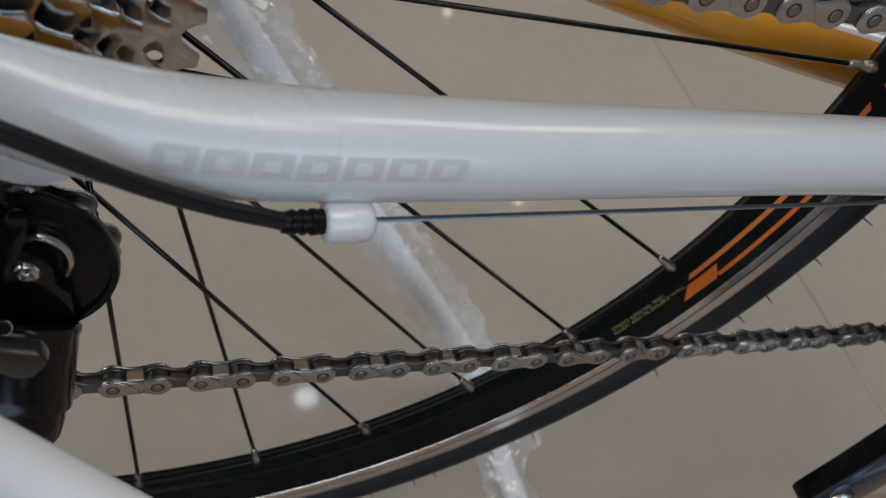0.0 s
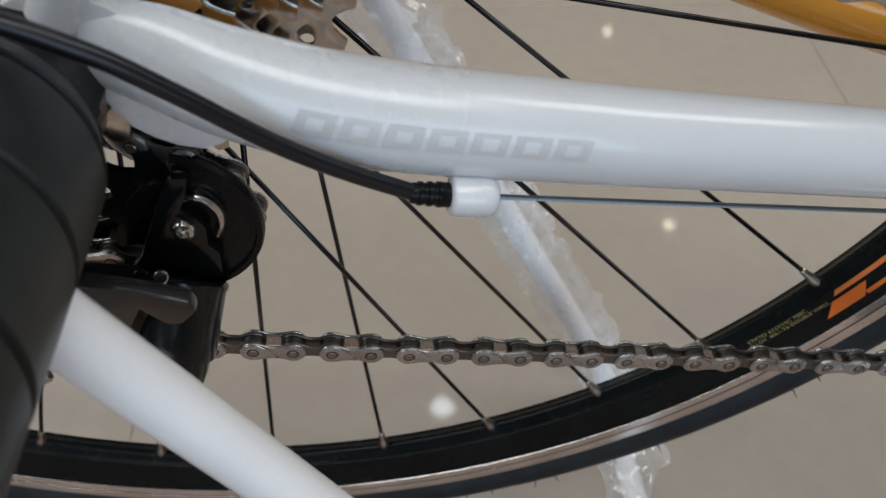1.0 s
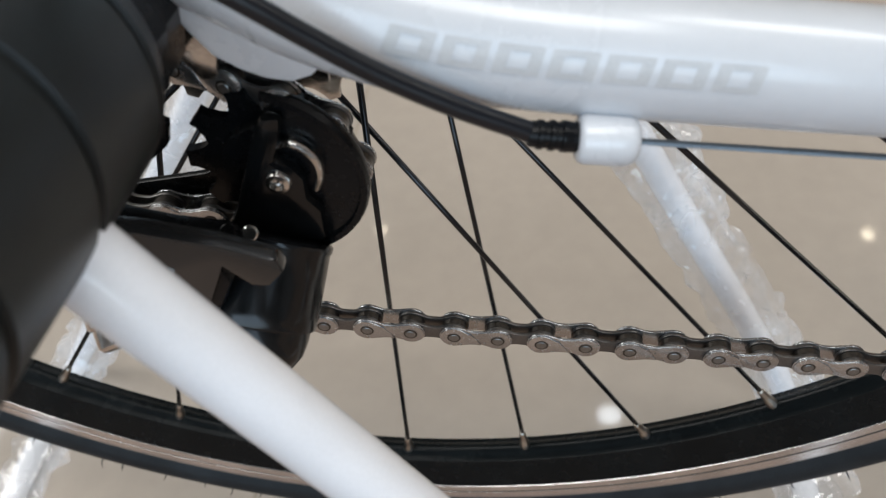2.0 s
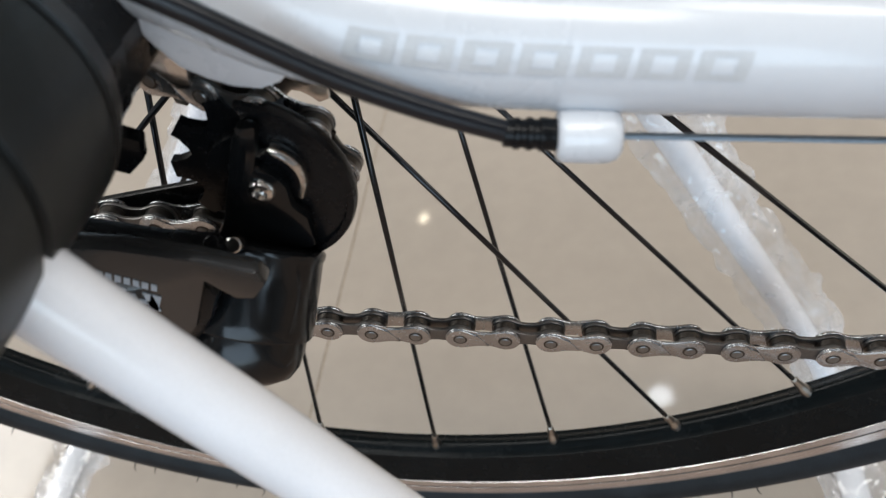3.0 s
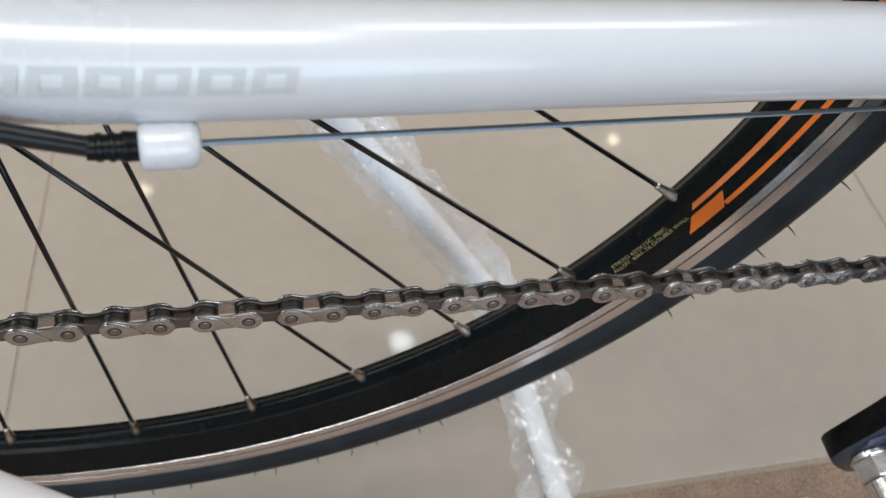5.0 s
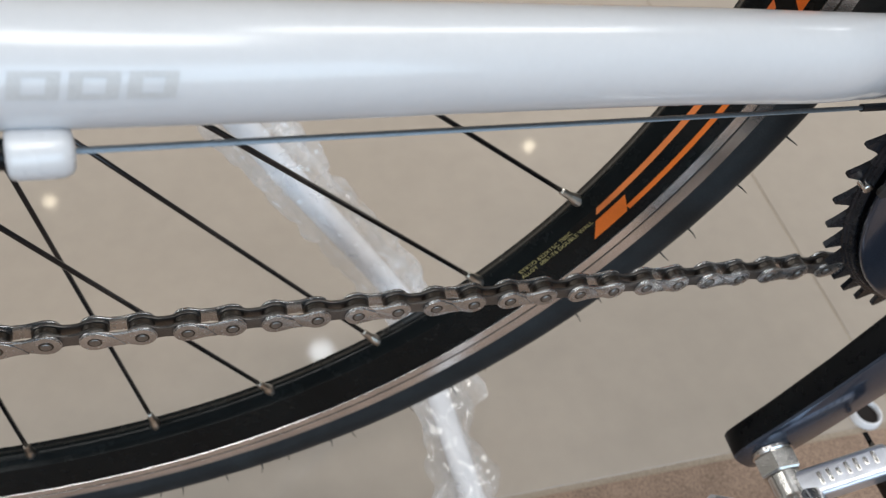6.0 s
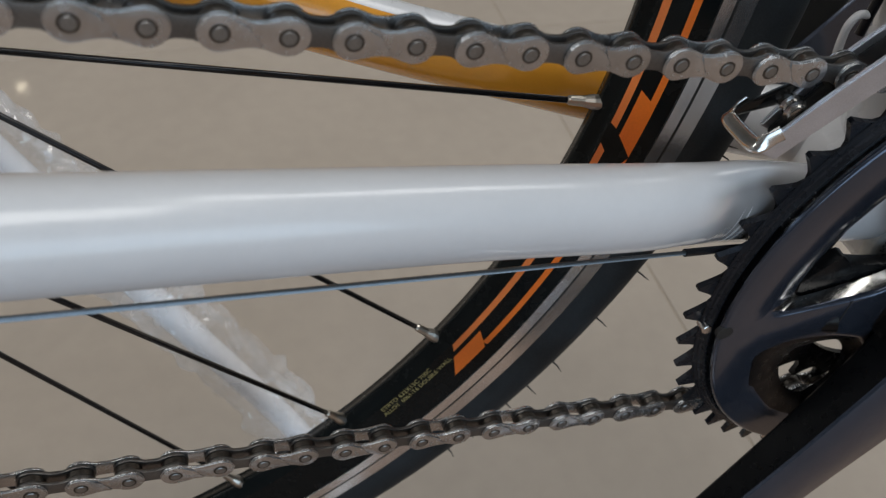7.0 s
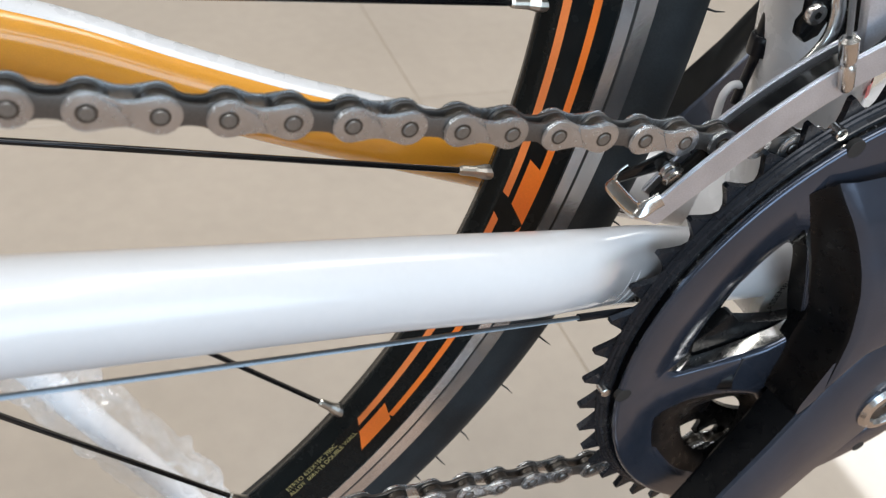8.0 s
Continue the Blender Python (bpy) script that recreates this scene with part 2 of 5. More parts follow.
def plate(bm, outline, y0, y1, bevel=0.0, holes=(), mat=0):
    """A plate between y0 and y1 whose outline is in x, z. holes: further outlines cut through."""
    made = []
    if not holes:
        a = [bm.verts.new((x, y0, z)) for x, z in outline]
        f = bm.faces.new(a)
        r = bmesh.ops.extrude_face_region(bm, geom=[f])
        made = [v for v in r["geom"] if isinstance(v, bmesh.types.BMVert)]
        bmesh.ops.translate(bm, verts=made, vec=(0, y1 - y0, 0))
        allv = a + made
    else:
        allv, edges = [], []
        for ring in (outline, *holes):
            vs = [bm.verts.new((x, y0, z)) for x, z in ring]
            allv += vs
            edges += [bm.edges.new((vs[i], vs[(i + 1) % len(vs)])) for i in range(len(vs))]
        fill = bmesh.ops.triangle_fill(bm, use_beauty=True, use_dissolve=False, edges=edges)
        faces = [g for g in fill["geom"] if isinstance(g, bmesh.types.BMFace)]
        r = bmesh.ops.extrude_face_region(bm, geom=faces)
        made = [v for v in r["geom"] if isinstance(v, bmesh.types.BMVert)]
        bmesh.ops.translate(bm, verts=made, vec=(0, y1 - y0, 0))
        allv += made
    bmesh.ops.recalc_face_normals(bm, faces=bm.faces)
    if bevel:
        sharp = {e for v in allv for e in v.link_edges if e.calc_face_angle(0) > radians(50)}
        bmesh.ops.bevel(bm, geom=list(sharp), offset=bevel, segments=2, affect="EDGES", profile=0.6)
    return allv


def block(bm, cx, cy, cz, sx, sy, sz, bevel=0.0, turn=None, seg=2):
    m = Matrix.Translation((cx, cy, cz)) @ (turn or Matrix()) @ Matrix.Diagonal((sx, sy, sz, 1))
    r = bmesh.ops.create_cube(bm, size=1.0, matrix=m)
    if bevel:
        edges = list({e for v in r["verts"] for e in v.link_edges})
        bmesh.ops.bevel(bm, geom=edges, offset=bevel, segments=seg, affect="EDGES", profile=0.6)


def rod(bm, a, b, r, seg=16, r2=None, bevel=0.0):
    """A round bar from a to b with slightly eased ends."""
    a, b = Vector(a), Vector(b)
    d = (b - a).normalized()
    r2 = r if r2 is None else r2
    e = bevel or min(r, r2) * 0.15
    up = (0, 0, 1) if abs(d.z) < 0.9 else (1, 0, 0)
    sweep(bm, [a, a + d * e, b - d * e, b], [max(r - e, 1e-5), r, r2, max(r2 - e, 1e-5)], seg, up)
    return bm


def circle(cx, cz, r, n=32, a0=0.0, a1=360.0):
    full = abs(a1 - a0) >= 359.9
    return [(cx + r * math.cos(radians(a0 + (a1 - a0) * k / (n if full else n - 1))), cz + r * math.sin(radians(a0 + (a1 - a0) * k / (n if full else n - 1)))) for k in range(n)]


def BM():
    return bmesh.new()


# ---------------- the room ----------------
ROOM_X0, ROOM_X1, ROOM_Y0, ROOM_Y1, ROOM_H = -4.2, 4.8, -4.0, 5.6, 2.6


def wall(name, x0, x1, y0, y1, z0=0.0, z1=ROOM_H, mat=M_WALL):
    bm = BM()
    block(bm, (x0 + x1) / 2, (y0 + y1) / 2, (z0 + z1) / 2 - HZ, x1 - x0, y1 - y0, z1 - z0)
    return tagged(part(name, bm, mat), "plain grey painted showroom wall", "wall", kind="structure")


wall("wall_north", ROOM_X0 - 0.2, ROOM_X1 + 0.2, ROOM_Y1, ROOM_Y1 + 0.2)
wall("wall_west", ROOM_X0 - 0.2, ROOM_X0, ROOM_Y0, ROOM_Y1)
wall("wall_east", ROOM_X1, ROOM_X1 + 0.2, ROOM_Y0, ROOM_Y1)
wall("wall_south", ROOM_X0 - 0.2, -2.4, ROOM_Y0 - 0.2, ROOM_Y0)
wall("wall_south_side", 3.0, ROOM_X1 + 0.2, ROOM_Y0 - 0.2, ROOM_Y0)
wall("wall_south_sill", -2.4, 3.0, ROOM_Y0 - 0.2, ROOM_Y0, 0.0, 0.3)
wall("wall_south_head", -2.4, 3.0, ROOM_Y0 - 0.2, ROOM_Y0, 2.5, ROOM_H)
bm = BM()
block(bm, 0.3, 0.8, ROOM_H + 0.1 - HZ, 9.4, 10.0, 0.2)
tagged(part("ceiling", bm, M_CEILING), "plain grey painted showroom ceiling", "ceiling", kind="structure")


def downlight(x, y, r, mat, label):
    t = thing("downlight", label, "ceiling lamp", "lamps in the ceiling")
    z = ROOM_H - HZ
    bm = BM()
    lathe(bm, [(r, 0.0), (r, 0.012), (r * 1.35, 0.010), (r * 1.4, 0.0)], seg=32)
    bmesh.ops.rotate(bm, verts=bm.verts, matrix=Matrix.Rotation(radians(-90), 3, "X"))
    bmesh.ops.translate(bm, verts=bm.verts, vec=(x, y, z - 0.002))
    part("trim_ring", bm, M_CEILING, t)
    bm = BM()
    bmesh.ops.create_circle(bm, cap_ends=True, radius=r * 0.98, segments=32, matrix=Matrix.Translation((x, y, z - 0.006)))
    bmesh.ops.reverse_faces(bm, faces=bm.faces)
    part("lens", bm, mat, t, "bright round lamp lens")
    return t


# the pair at y -2.46 is unseen, added to carry the grid on
for x, y in ((-0.90, 2.71), (1.42, 2.70), (-0.88, 4.43), (1.42, 4.43), (-0.90, -2.46), (1.42, -2.46)):
    downlight(x, y, 0.027, M_LED, "small round warm-white recessed ceiling downlight")
downlight(0.22, 1.68, 0.048, M_LED_COOL, "large round cool-white ceiling lamp")


def fill_panel(x, y, watts):
    """An added, unseen fill light: a flat ceiling panel with a white frame; its light comes from an area lamp at its
    opening.
    """
    t = thing("ceiling_fill_panel", "added flat rectangular neutral-white ceiling fill panel, out of view", "ceiling lamp", "panel lamps in the ceiling")
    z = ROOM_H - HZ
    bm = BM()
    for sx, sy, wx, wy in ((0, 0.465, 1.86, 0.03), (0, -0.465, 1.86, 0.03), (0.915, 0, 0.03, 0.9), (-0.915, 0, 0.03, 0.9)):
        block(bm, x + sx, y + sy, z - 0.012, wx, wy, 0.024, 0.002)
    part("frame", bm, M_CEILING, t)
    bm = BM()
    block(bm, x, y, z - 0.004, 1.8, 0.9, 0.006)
    part("diffuser", bm, M_CEILING, t, "white diffuser of the fill panel")
    area_lamp("fill_panel_light", x, y, ROOM_H - 0.014, (x, y, 0), 1.8, 0.9, watts, (1.0, 0.965, 0.915))


# unseen fill panels, added to brighten the floor and the bike
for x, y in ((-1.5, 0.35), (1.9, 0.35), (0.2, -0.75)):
    fill_panel(x, y, 40)
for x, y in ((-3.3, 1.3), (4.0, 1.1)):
    fill_panel(x, y, 55)

# ---------------- the bicycle: frame ----------------
bike = thing("road_bike", "white and yellow road bike held upright in a stand", "bicycle")
KX, KZ = 0.4075, -0.0989  # bottom bracket
GX, GZ, TX, TZ = 0.0086, -0.0540, -0.0528, -0.088  # guide and tension pulley
RING_Y, INNER_Y, COG_Y, PUL_Y = -0.0490, -0.0430, -0.0500, -0.0558


def stay_line(side):
    """Centre line of a chainstay with its half widths: x, y, z, across, up."""
    rows = [(0.004, 0.0665, 0.006, 0.0050, 0.0100), (0.016, 0.0672, 0.003, 0.0085, 0.0115), (0.034, 0.0680, -0.0050, 0.0112, 0.0125), (0.060, 0.0680, -0.0128, 0.0124, 0.0128),
            (0.112, 0.0655, -0.0221, 0.0120, 0.0121), (0.170, 0.0592, -0.0336, 0.0112, 0.0121), (0.230, 0.0518, -0.0463, 0.0107, 0.0123),
            (0.272, 0.0468, -0.0558, 0.0106, 0.0127), (0.292, 0.0437, -0.0604, 0.0090, 0.0131), (0.312, 0.0395, -0.0661, 0.0072, 0.0142), (0.335, 0.0360, -0.0733, 0.0070, 0.0144), (0.352, 0.0338, -0.0788, 0.0072, 0.0146), (0.396, 0.0240, -0.0900, 0.0130, 0.0150)]
    if side > 0:
        rows = [(0.004, 0.0665, 0.004, 0.0050, 0.0150), (0.016, 0.0672, -0.001, 0.0085, 0.0160), (0.034, 0.0680, -0.0070, 0.0100, 0.0150), (0.060, 0.0675, -0.0135, 0.0105, 0.0135),
                (0.112, 0.0645, -0.0250, 0.0105, 0.0126), (0.160, 0.0605, -0.0370, 0.0104, 0.0124), (0.195, 0.0565, -0.0495, 0.0104, 0.0124), (0.229, 0.0520, -0.0605, 0.0104, 0.0124),
                (0.258, 0.0485, -0.0685, 0.0106, 0.0128), (0.302, 0.0430, -0.0805, 0.0108, 0.0134), (0.352, 0.0340, -0.0915, 0.0120, 0.0145), (0.396, 0.0230, -0.0970, 0.0130, 0.0160)]
    return [(x, side * y, z, a, b) for x, y, z, a, b in rows]


def build_stay(side, label):
    line = smooth_path(stay_line(side), 7)
    bm = BM()
    # angle 0 points to the right of the way ahead, that is to -y
    inner = (lambda a: 1 if 130 < a < 232 else 0) if side < 0 else (lambda a: 1 if (a < 62 or a > 292) else 0)
    sweep(bm, [p[:3] for p in line], [(p[3], p[4]) for p in line], 48, mats=inner)
    for f in bm.faces:
        if f.calc_center_median().x > (0.308 if side < 0 else 0.345):
            f.material_index = 0
    return part("chainstay", bm, [M_WHITE, M_YELLOW], bike, label)


stay_r = build_stay(-1, "white gloss chainstay with a yellow inner side")
build_stay(1, "white chainstay with a broad yellow inner band")

STAY = smooth_path(stay_line(-1), 7)


def on_stay(x, ang, lift=0.00015):
    """A place on the right stay's skin: x along it, ang degrees up from the side that faces outwards."""
    xs = [p[0] for p in STAY]
    c = [float(np.interp(x, xs, [p[k] for p in STAY])) for k in range(5)]
    d = [float(np.interp(x + 0.004, xs, [p[k] for p in STAY])) - c[k] for k in range(3)]
    tan = Vector(d).normalized()
    out = tan.cross(Vector((0, 0, 1))).normalized()
    vert = out.cross(tan)
    a = radians(ang)
    return Vector(c[:3]) + out * ((c[3] + lift) * math.cos(a)) + vert * ((c[4] + lift) * math.sin(a))


def skin_patch(bm, x0, x1, a0, a1, slant=0.0, nx=6, na=4, lift=0.00024):
    """A patch on the stay's skin; slant shifts its upper edge forwards."""
    grid = [[bm.verts.new(on_stay(x0 + (x1 - x0) * i / nx + slant * j / na, a0 + (a1 - a0) * j / na, lift)) for j in range(na + 1)] for i in range(nx + 1)]
    for i in range(nx):
        for j in range(na):
            bm.faces.new((grid[i][j], grid[i + 1][j], grid[i + 1][j + 1], grid[i][j + 1]))


# the maker's mark as seven plain slanted square frames
LOW, HIGH, LEAN_X = 6.5, 30.0, 0.0009


def frame_bar(bm, x0, x1, a0, a1):
    """A bar of one frame: x0 to x1 at the frame's foot, leaning forwards with height."""
    k = LEAN_X / (HIGH - LOW)
    skin_patch(bm, x0 + k * (a0 - LOW), x1 + k * (a0 - LOW), a0, a1, k * (a1 - a0))


for k in range(7):
    x0 = 0.0448 + 0.0093 * k
    bm = BM()
    frame_bar(bm, x0, x0 + 0.0080, LOW, LOW + 5.0)
    frame_bar(bm, x0, x0 + 0.0080, HIGH - 5.0, HIGH)
    frame_bar(bm, x0, x0 + 0.0022, LOW + 5.0, HIGH - 5.0)
    frame_bar(bm, x0 + 0.0058, x0 + 0.0080, LOW + 5.0, HIGH - 5.0)
    part("mark_frame", bm, M_GREY_PRINT, stay_r, "pale grey printed square frame")

# clear protective film round the stay, with its cut edge behind the mark
bm = BM()
skin_patch(bm, 0.0790, 0.385, -80, 118, 0.003, 90, 64, 0.00011)
film = part("protective_film", bm, material("clear_film", (0.68, 0.69, 0.715), rough=0.27, coat=0.65, coat_rough=0.11, grain=0.01, stain=0.02, stain_scale=45), stay_r, "clear film over white paint")

# thin bright guard foil in the stay's crimp beside the chainrings; its metal fades out at both ends in x and on upward
# faces
guard = material("guard_foil", (0.68, 0.69, 0.715), rough=0.2, metal=0.5, coat=0.65, coat_rough=0.11, grain=0.01, stain=0.02, stain_scale=45)
nt = guard.node_tree
place, cut, turn = nt.nodes.new("ShaderNodeNewGeometry"), nt.nodes.new("ShaderNodeSeparateXYZ"), nt.nodes.new("ShaderNodeSeparateXYZ")
nt.links.new(place.outputs["Position"], cut.inputs[0])
nt.links.new(place.outputs["Normal"], turn.inputs[0])
shine = None
for source, a, b in ((cut.outputs["X"], 0.288, 0.304), (cut.outputs["X"], 0.326, 0.314), (turn.outputs["Z"], 0.78, 0.40)):
    fade = nt.nodes.new("ShaderNodeMapRange")
    fade.interpolation_type = "SMOOTHSTEP"
    fade.inputs[1].default_value, fade.inputs[2].default_value, fade.inputs[3].default_value, fade.inputs[4].default_value = min(a, b), max(a, b), float(a > b), float(a < b)
    nt.links.new(source, fade.inputs[0])
    times = nt.nodes.new("ShaderNodeMath")
    times.operation = "MULTIPLY"
    times.inputs[1].default_value = 0.6
    if shine:
        nt.links.new(shine, times.inputs[1])
    nt.links.new(fade.outputs[0], times.inputs[0])
    shine = times.outputs[0]
nt.links.new(shine, nt.nodes["Principled BSDF"].inputs["Metallic"])
bm = BM()
skin_patch(bm, 0.2850, 0.3600, -85, 110, 0.0, 50, 60, 0.00013)
part("stay_guard", bm, guard, stay_r, "thin silver guard foil beside the chainrings")

# drop-out and hanger plate
bm = BM()
plate(bm, [(-0.010, 0.016), (-0.006, 0.009), (0.0015, 0.004), (0.0040, -0.0045), (0.0062, -0.0095), (0.0092, -0.0145), (0.0137, -0.0178), (0.0182, -0.0200), (0.0237, -0.0211), (0.0282, -0.0197), (0.0310, -0.0172), (0.0322, -0.0100), (0.0260, 0.0040), (0.0120, 0.0160), (0.0, 0.0210)], -0.0705, -0.0640, 0.0020)
drop = part("dropout", bm, M_WHITE, bike, "white painted drop-out plate")
bm = BM()
plate(bm, [(-0.017, 0.004), (-0.013, -0.014), (0.006, -0.022), (0.026, -0.018), (0.034, -0.004), (0.024, 0.012), (0.0, 0.017)], 0.0635, 0.0705, 0.002)
part("dropout", bm, M_WHITE, bike)
# cable stop brazed under the stay
bm = BM()
sa, sb = Vector((0.0790, -0.0794, -0.0279)), Vector((0.0902, -0.0782, -0.0299))
sweep(bm, [sa.lerp(sb, f) for f in (0.0, 0.04, 0.12, 0.6, 0.80, 0.92, 0.98, 1.0)], [0.0040, 0.0046, 0.0049, 0.0050, 0.0049, 0.0043, 0.0034, 0.0018], 32)
block(bm, 0.0830, -0.0738, -0.0262, 0.008, 0.007, 0.004, 0.0015)
part("cable_stop", bm, M_WHITE, stay_r, "white painted cable stop")

# bottom bracket, seat tube, down tube
bm = BM()
rod(bm, (KX, -0.034, KZ), (KX, 0.034, KZ), 0.0265, 48, bevel=0.002)
part("bottom_bracket_shell", bm, M_WHITE, bike, "white bottom bracket shell")
bm = BM()
lathe(bm, [(0.012, -0.033), (0.0290, -0.033), (0.0295, -0.0350), (0.0290, -0.0376), (0.0278, -0.0385), (0.0120, -0.0385)], (KX, 0, KZ), 48)
cup = part("bearing_cup", bm, material("grey_cup", (0.74, 0.74, 0.71), rough=0.35, metal=0.05, grain=0.06, stain=0.1, stain_scale=100), bike, "pale grey bearing cup")
bm = BM()
sweep(bm, smooth_path([(KX - 0.001, 0, KZ + 0.015), (KX - 0.0105, 0, KZ + 0.06), (KX - 0.027, 0, KZ + 0.13), (KX - 0.0778, 0, KZ + 0.35)], 6), 0.0195, 44, up=(1, 0, 0))
seat_tube = part("seat_tube", bm, M_WHITE, bike, "white gloss seat tube")
bm = BM()
sweep(bm, smooth_path([(KX + 0.012, 0, KZ + 0.008), (KX + 0.05, 0, KZ + 0.045), (KX + 0.22, 0, KZ + 0.22)], 6), 0.019, 40, up=(0, 1, 0))
part("down_tube", bm, M_WHITE, bike, "white gloss down tube")
for s in (-1, 1):
    bm = BM()
    sweep(bm, smooth_path([(-0.004, s * 0.0665, 0.006), (0.03, s * 0.064, 0.06), (0.16, s * 0.045, 0.24), (0.30, s * 0.02, 0.40)], 6), [(0.006, 0.008)] * 19, 24, up=(0, 1, 0))
    part("seatstay", bm, M_WHITE, bike, "slim white seatstay")

# ---------------- rear wheel ----------------
bm = BM()
lathe(bm, [(0.008, -0.064), (0.011, -0.064), (0.0165, -0.061), (0.0165, -0.022), (0.0275, -0.0185), (0.0275, -0.0125), (0.014, -0.009), (0.0125, 0.025), (0.014, 0.028), (0.0275, 0.031), (0.0275, 0.0342), (0.014, 0.039), (0.010, 0.060), (0.008, 0.064)], seg=40)
wheel = part("rear_wheel", bm, M_BLACK, bike, "black rear wheel hub with spokes, rim and tyre")
half = [(0.2872, 0.0), (0.2876, -0.0014), (0.2887, -0.0029), (0.2897, -0.0042), (0.2902, -0.0062), (0.2975, -0.0084), (0.3058, -0.0104), (0.3060, -0.0098)]
outer = [(0.3174, -0.0098), (0.3174, -0.0082), (0.3110, -0.0070)]
prof = half + outer
prof = prof + [(r, -y) for r, y in prof[::-1] if y != 0.0]
bm = BM()
lathe(bm, prof, seg=256)
rim = part("rim", bm, M_RIM, wheel, "deep black anodised rim")
for s in (-1, 1):
    bm = BM()
    lathe(bm, [(r, s * y) for r, y in ((0.3061, 0.0097), (0.3063, 0.0107), (0.3103, 0.0110), (0.3105, 0.0103), (0.3112, 0.0103), (0.3114, 0.0110), (0.3172, 0.0110), (0.3175, 0.0106), (0.3175, 0.0097))], seg=256)
    track = part("brake_track", bm, M_TRACK, wheel, "bare machined aluminium brake track")
    bm = BM()
    lathe(bm, [(0.3104, s * 0.01090), (0.3112, s * 0.01090), (0.3112, s * 0.01020), (0.3104, s * 0.01020)], seg=256)
    part("wear_groove", bm, M_INK, wheel, "thin dark wear groove")
bm = BM()
tp = []
for k in range(20):
    a = radians(-115 + 230 * k / 19)
    rr = 0.0139 if abs(a) > 0.5 else 0.0141
    tp.append((0.3256 + rr * math.cos(a), rr * math.sin(a)))
tp = tp + [(0.313, 0.0066), (0.313, -0.0066)]
lathe(bm, tp, seg=256)
tyre = part("tyre", bm, M_TYRE, wheel, "new narrow black road tyre")
rng = random.Random(5)
bm = BM()
for k in range(118):
    a = 2 * math.pi * (k + 0.35 * rng.uniform(-1, 1)) / 118
    for s, ph in ((-1, 48), (1, 48), (-1, 22)):
        if rng.random() < (0.12 if ph == 48 else 0.75):
            continue
        b = radians(ph + rng.uniform(-6, 6))
        r0, y0 = 0.3256 + 0.0139 * math.cos(b), s * 0.0139 * math.sin(b)
        n = Vector((math.cos(a) * math.cos(b), s * math.sin(b), math.sin(a) * math.cos(b)))
        p = Vector((r0 * math.cos(a), y0, r0 * math.sin(a)))
        tang = Vector((-math.sin(a), 0, math.cos(a)))
        ln = rng.uniform(0.0025, 0.0052)
        bend = tang * rng.uniform(-0.6, 0.6)
        sweep(bm, [p - n * 0.0005, p + n * ln * 0.5, p + (n + bend * 0.5) * ln], [0.0004, 0.0003, 0.00012], 5, up=(0.3, 0.9, 0.2))
tagged(part("rubber_hairs", bm, M_TYRE, wheel, "fine rubber moulding hairs"), kind="stuff")

# spokes, crossed three times, and their nipples
spoke_mesh, nipple_mesh = None, None
for k in range(32):
    a = radians(-90) + (k - 1) * math.pi / 16
    right = k % 2 == 1
    lead = (k % 4) in (1, 2)
    off = radians(74.7 if lead else -53.6)
    yf = (-0.0196 if lead else -0.0114) if right else (0.0349 if lead else 0.0300)
    h = Vector((0.0257 * math.cos(a + off), yf, 0.0257 * math.sin(a + off)))
    n = Vector((0.2876 * math.cos(a), -0.0006 if right else 0.0004, 0.2876 * math.sin(a)))
    d = (h - n).normalized()
    if spoke_mesh is None:
        spoke_len = (h - n).length - 0.006
        bm = BM()
        rod(bm, (0, 0, 0), (0, 0, 1), 0.00098, 12)
        bm.normal_update()
        spoke_mesh = bpy.data.meshes.new("spoke")
        for f in bm.faces:
            f.smooth = True
        bm.to_mesh(spoke_mesh)
        spoke_mesh.materials.append(M_SPOKE)
        bm.free()
        bm = BM()
        sweep(bm, [(0, 0, -0.002), (0, 0, 0.0015), (0, 0, 0.0042), (0, 0, 0.0046), (0, 0, 0.0092), (0, 0, 0.0100)], [0.0025, 0.0024, 0.0018, 0.0017, 0.0015, 0.0011], 12, up=(1, 0, 0))
        nipple_mesh = bpy.data.meshes.new("nipple")
        bm.to_mesh(nipple_mesh)
        nipple_mesh.materials.append(M_NIPPLE)
        bm.free()
    q = d.to_track_quat("Z", "Y").to_matrix().to_4x4()
    base = Matrix.Translation((n.x, n.y, n.z + HZ)) @ q
    piece("spoke", spoke_mesh, wheel, base @ Matrix.Translation((0, 0, 0.008)) @ Matrix.Diagonal((1, 1, (h - n).length - 0.007, 1)))
    piece("nipple", nipple_mesh, wheel, base)


def rim_y(r):
    return float(np.interp(r, [p[0] for p in half[:7]], [p[1] for p in half[:7]])) - 0.00015


def rim_patch(bm, r0, r1, a0, a1, lean0=0.0, lean1=0.0):
    """A band on the rim's drive side between two radii and two angles; lean shifts the ends' outer corners."""
    na = max(4, int(abs(a1 - a0) * 1.5))
    grid = []
    for i in range(na + 1):
        row = []
        for j in range(4):
            f = j / 3
            r = r0 + (r1 - r0) * f
            a = radians(a0 + lean0 * f + (a1 + lean1 * f - a0 - lean0 * f) * i / na)
            row.append(bm.verts.new((r * math.cos(a), rim_y(r), r * math.sin(a))))
        grid.append(row)
    for i in range(na):
        for j in range(3):
            bm.faces.new((grid[i][j], grid[i + 1][j], grid[i + 1][j + 1], grid[i][j + 1]))


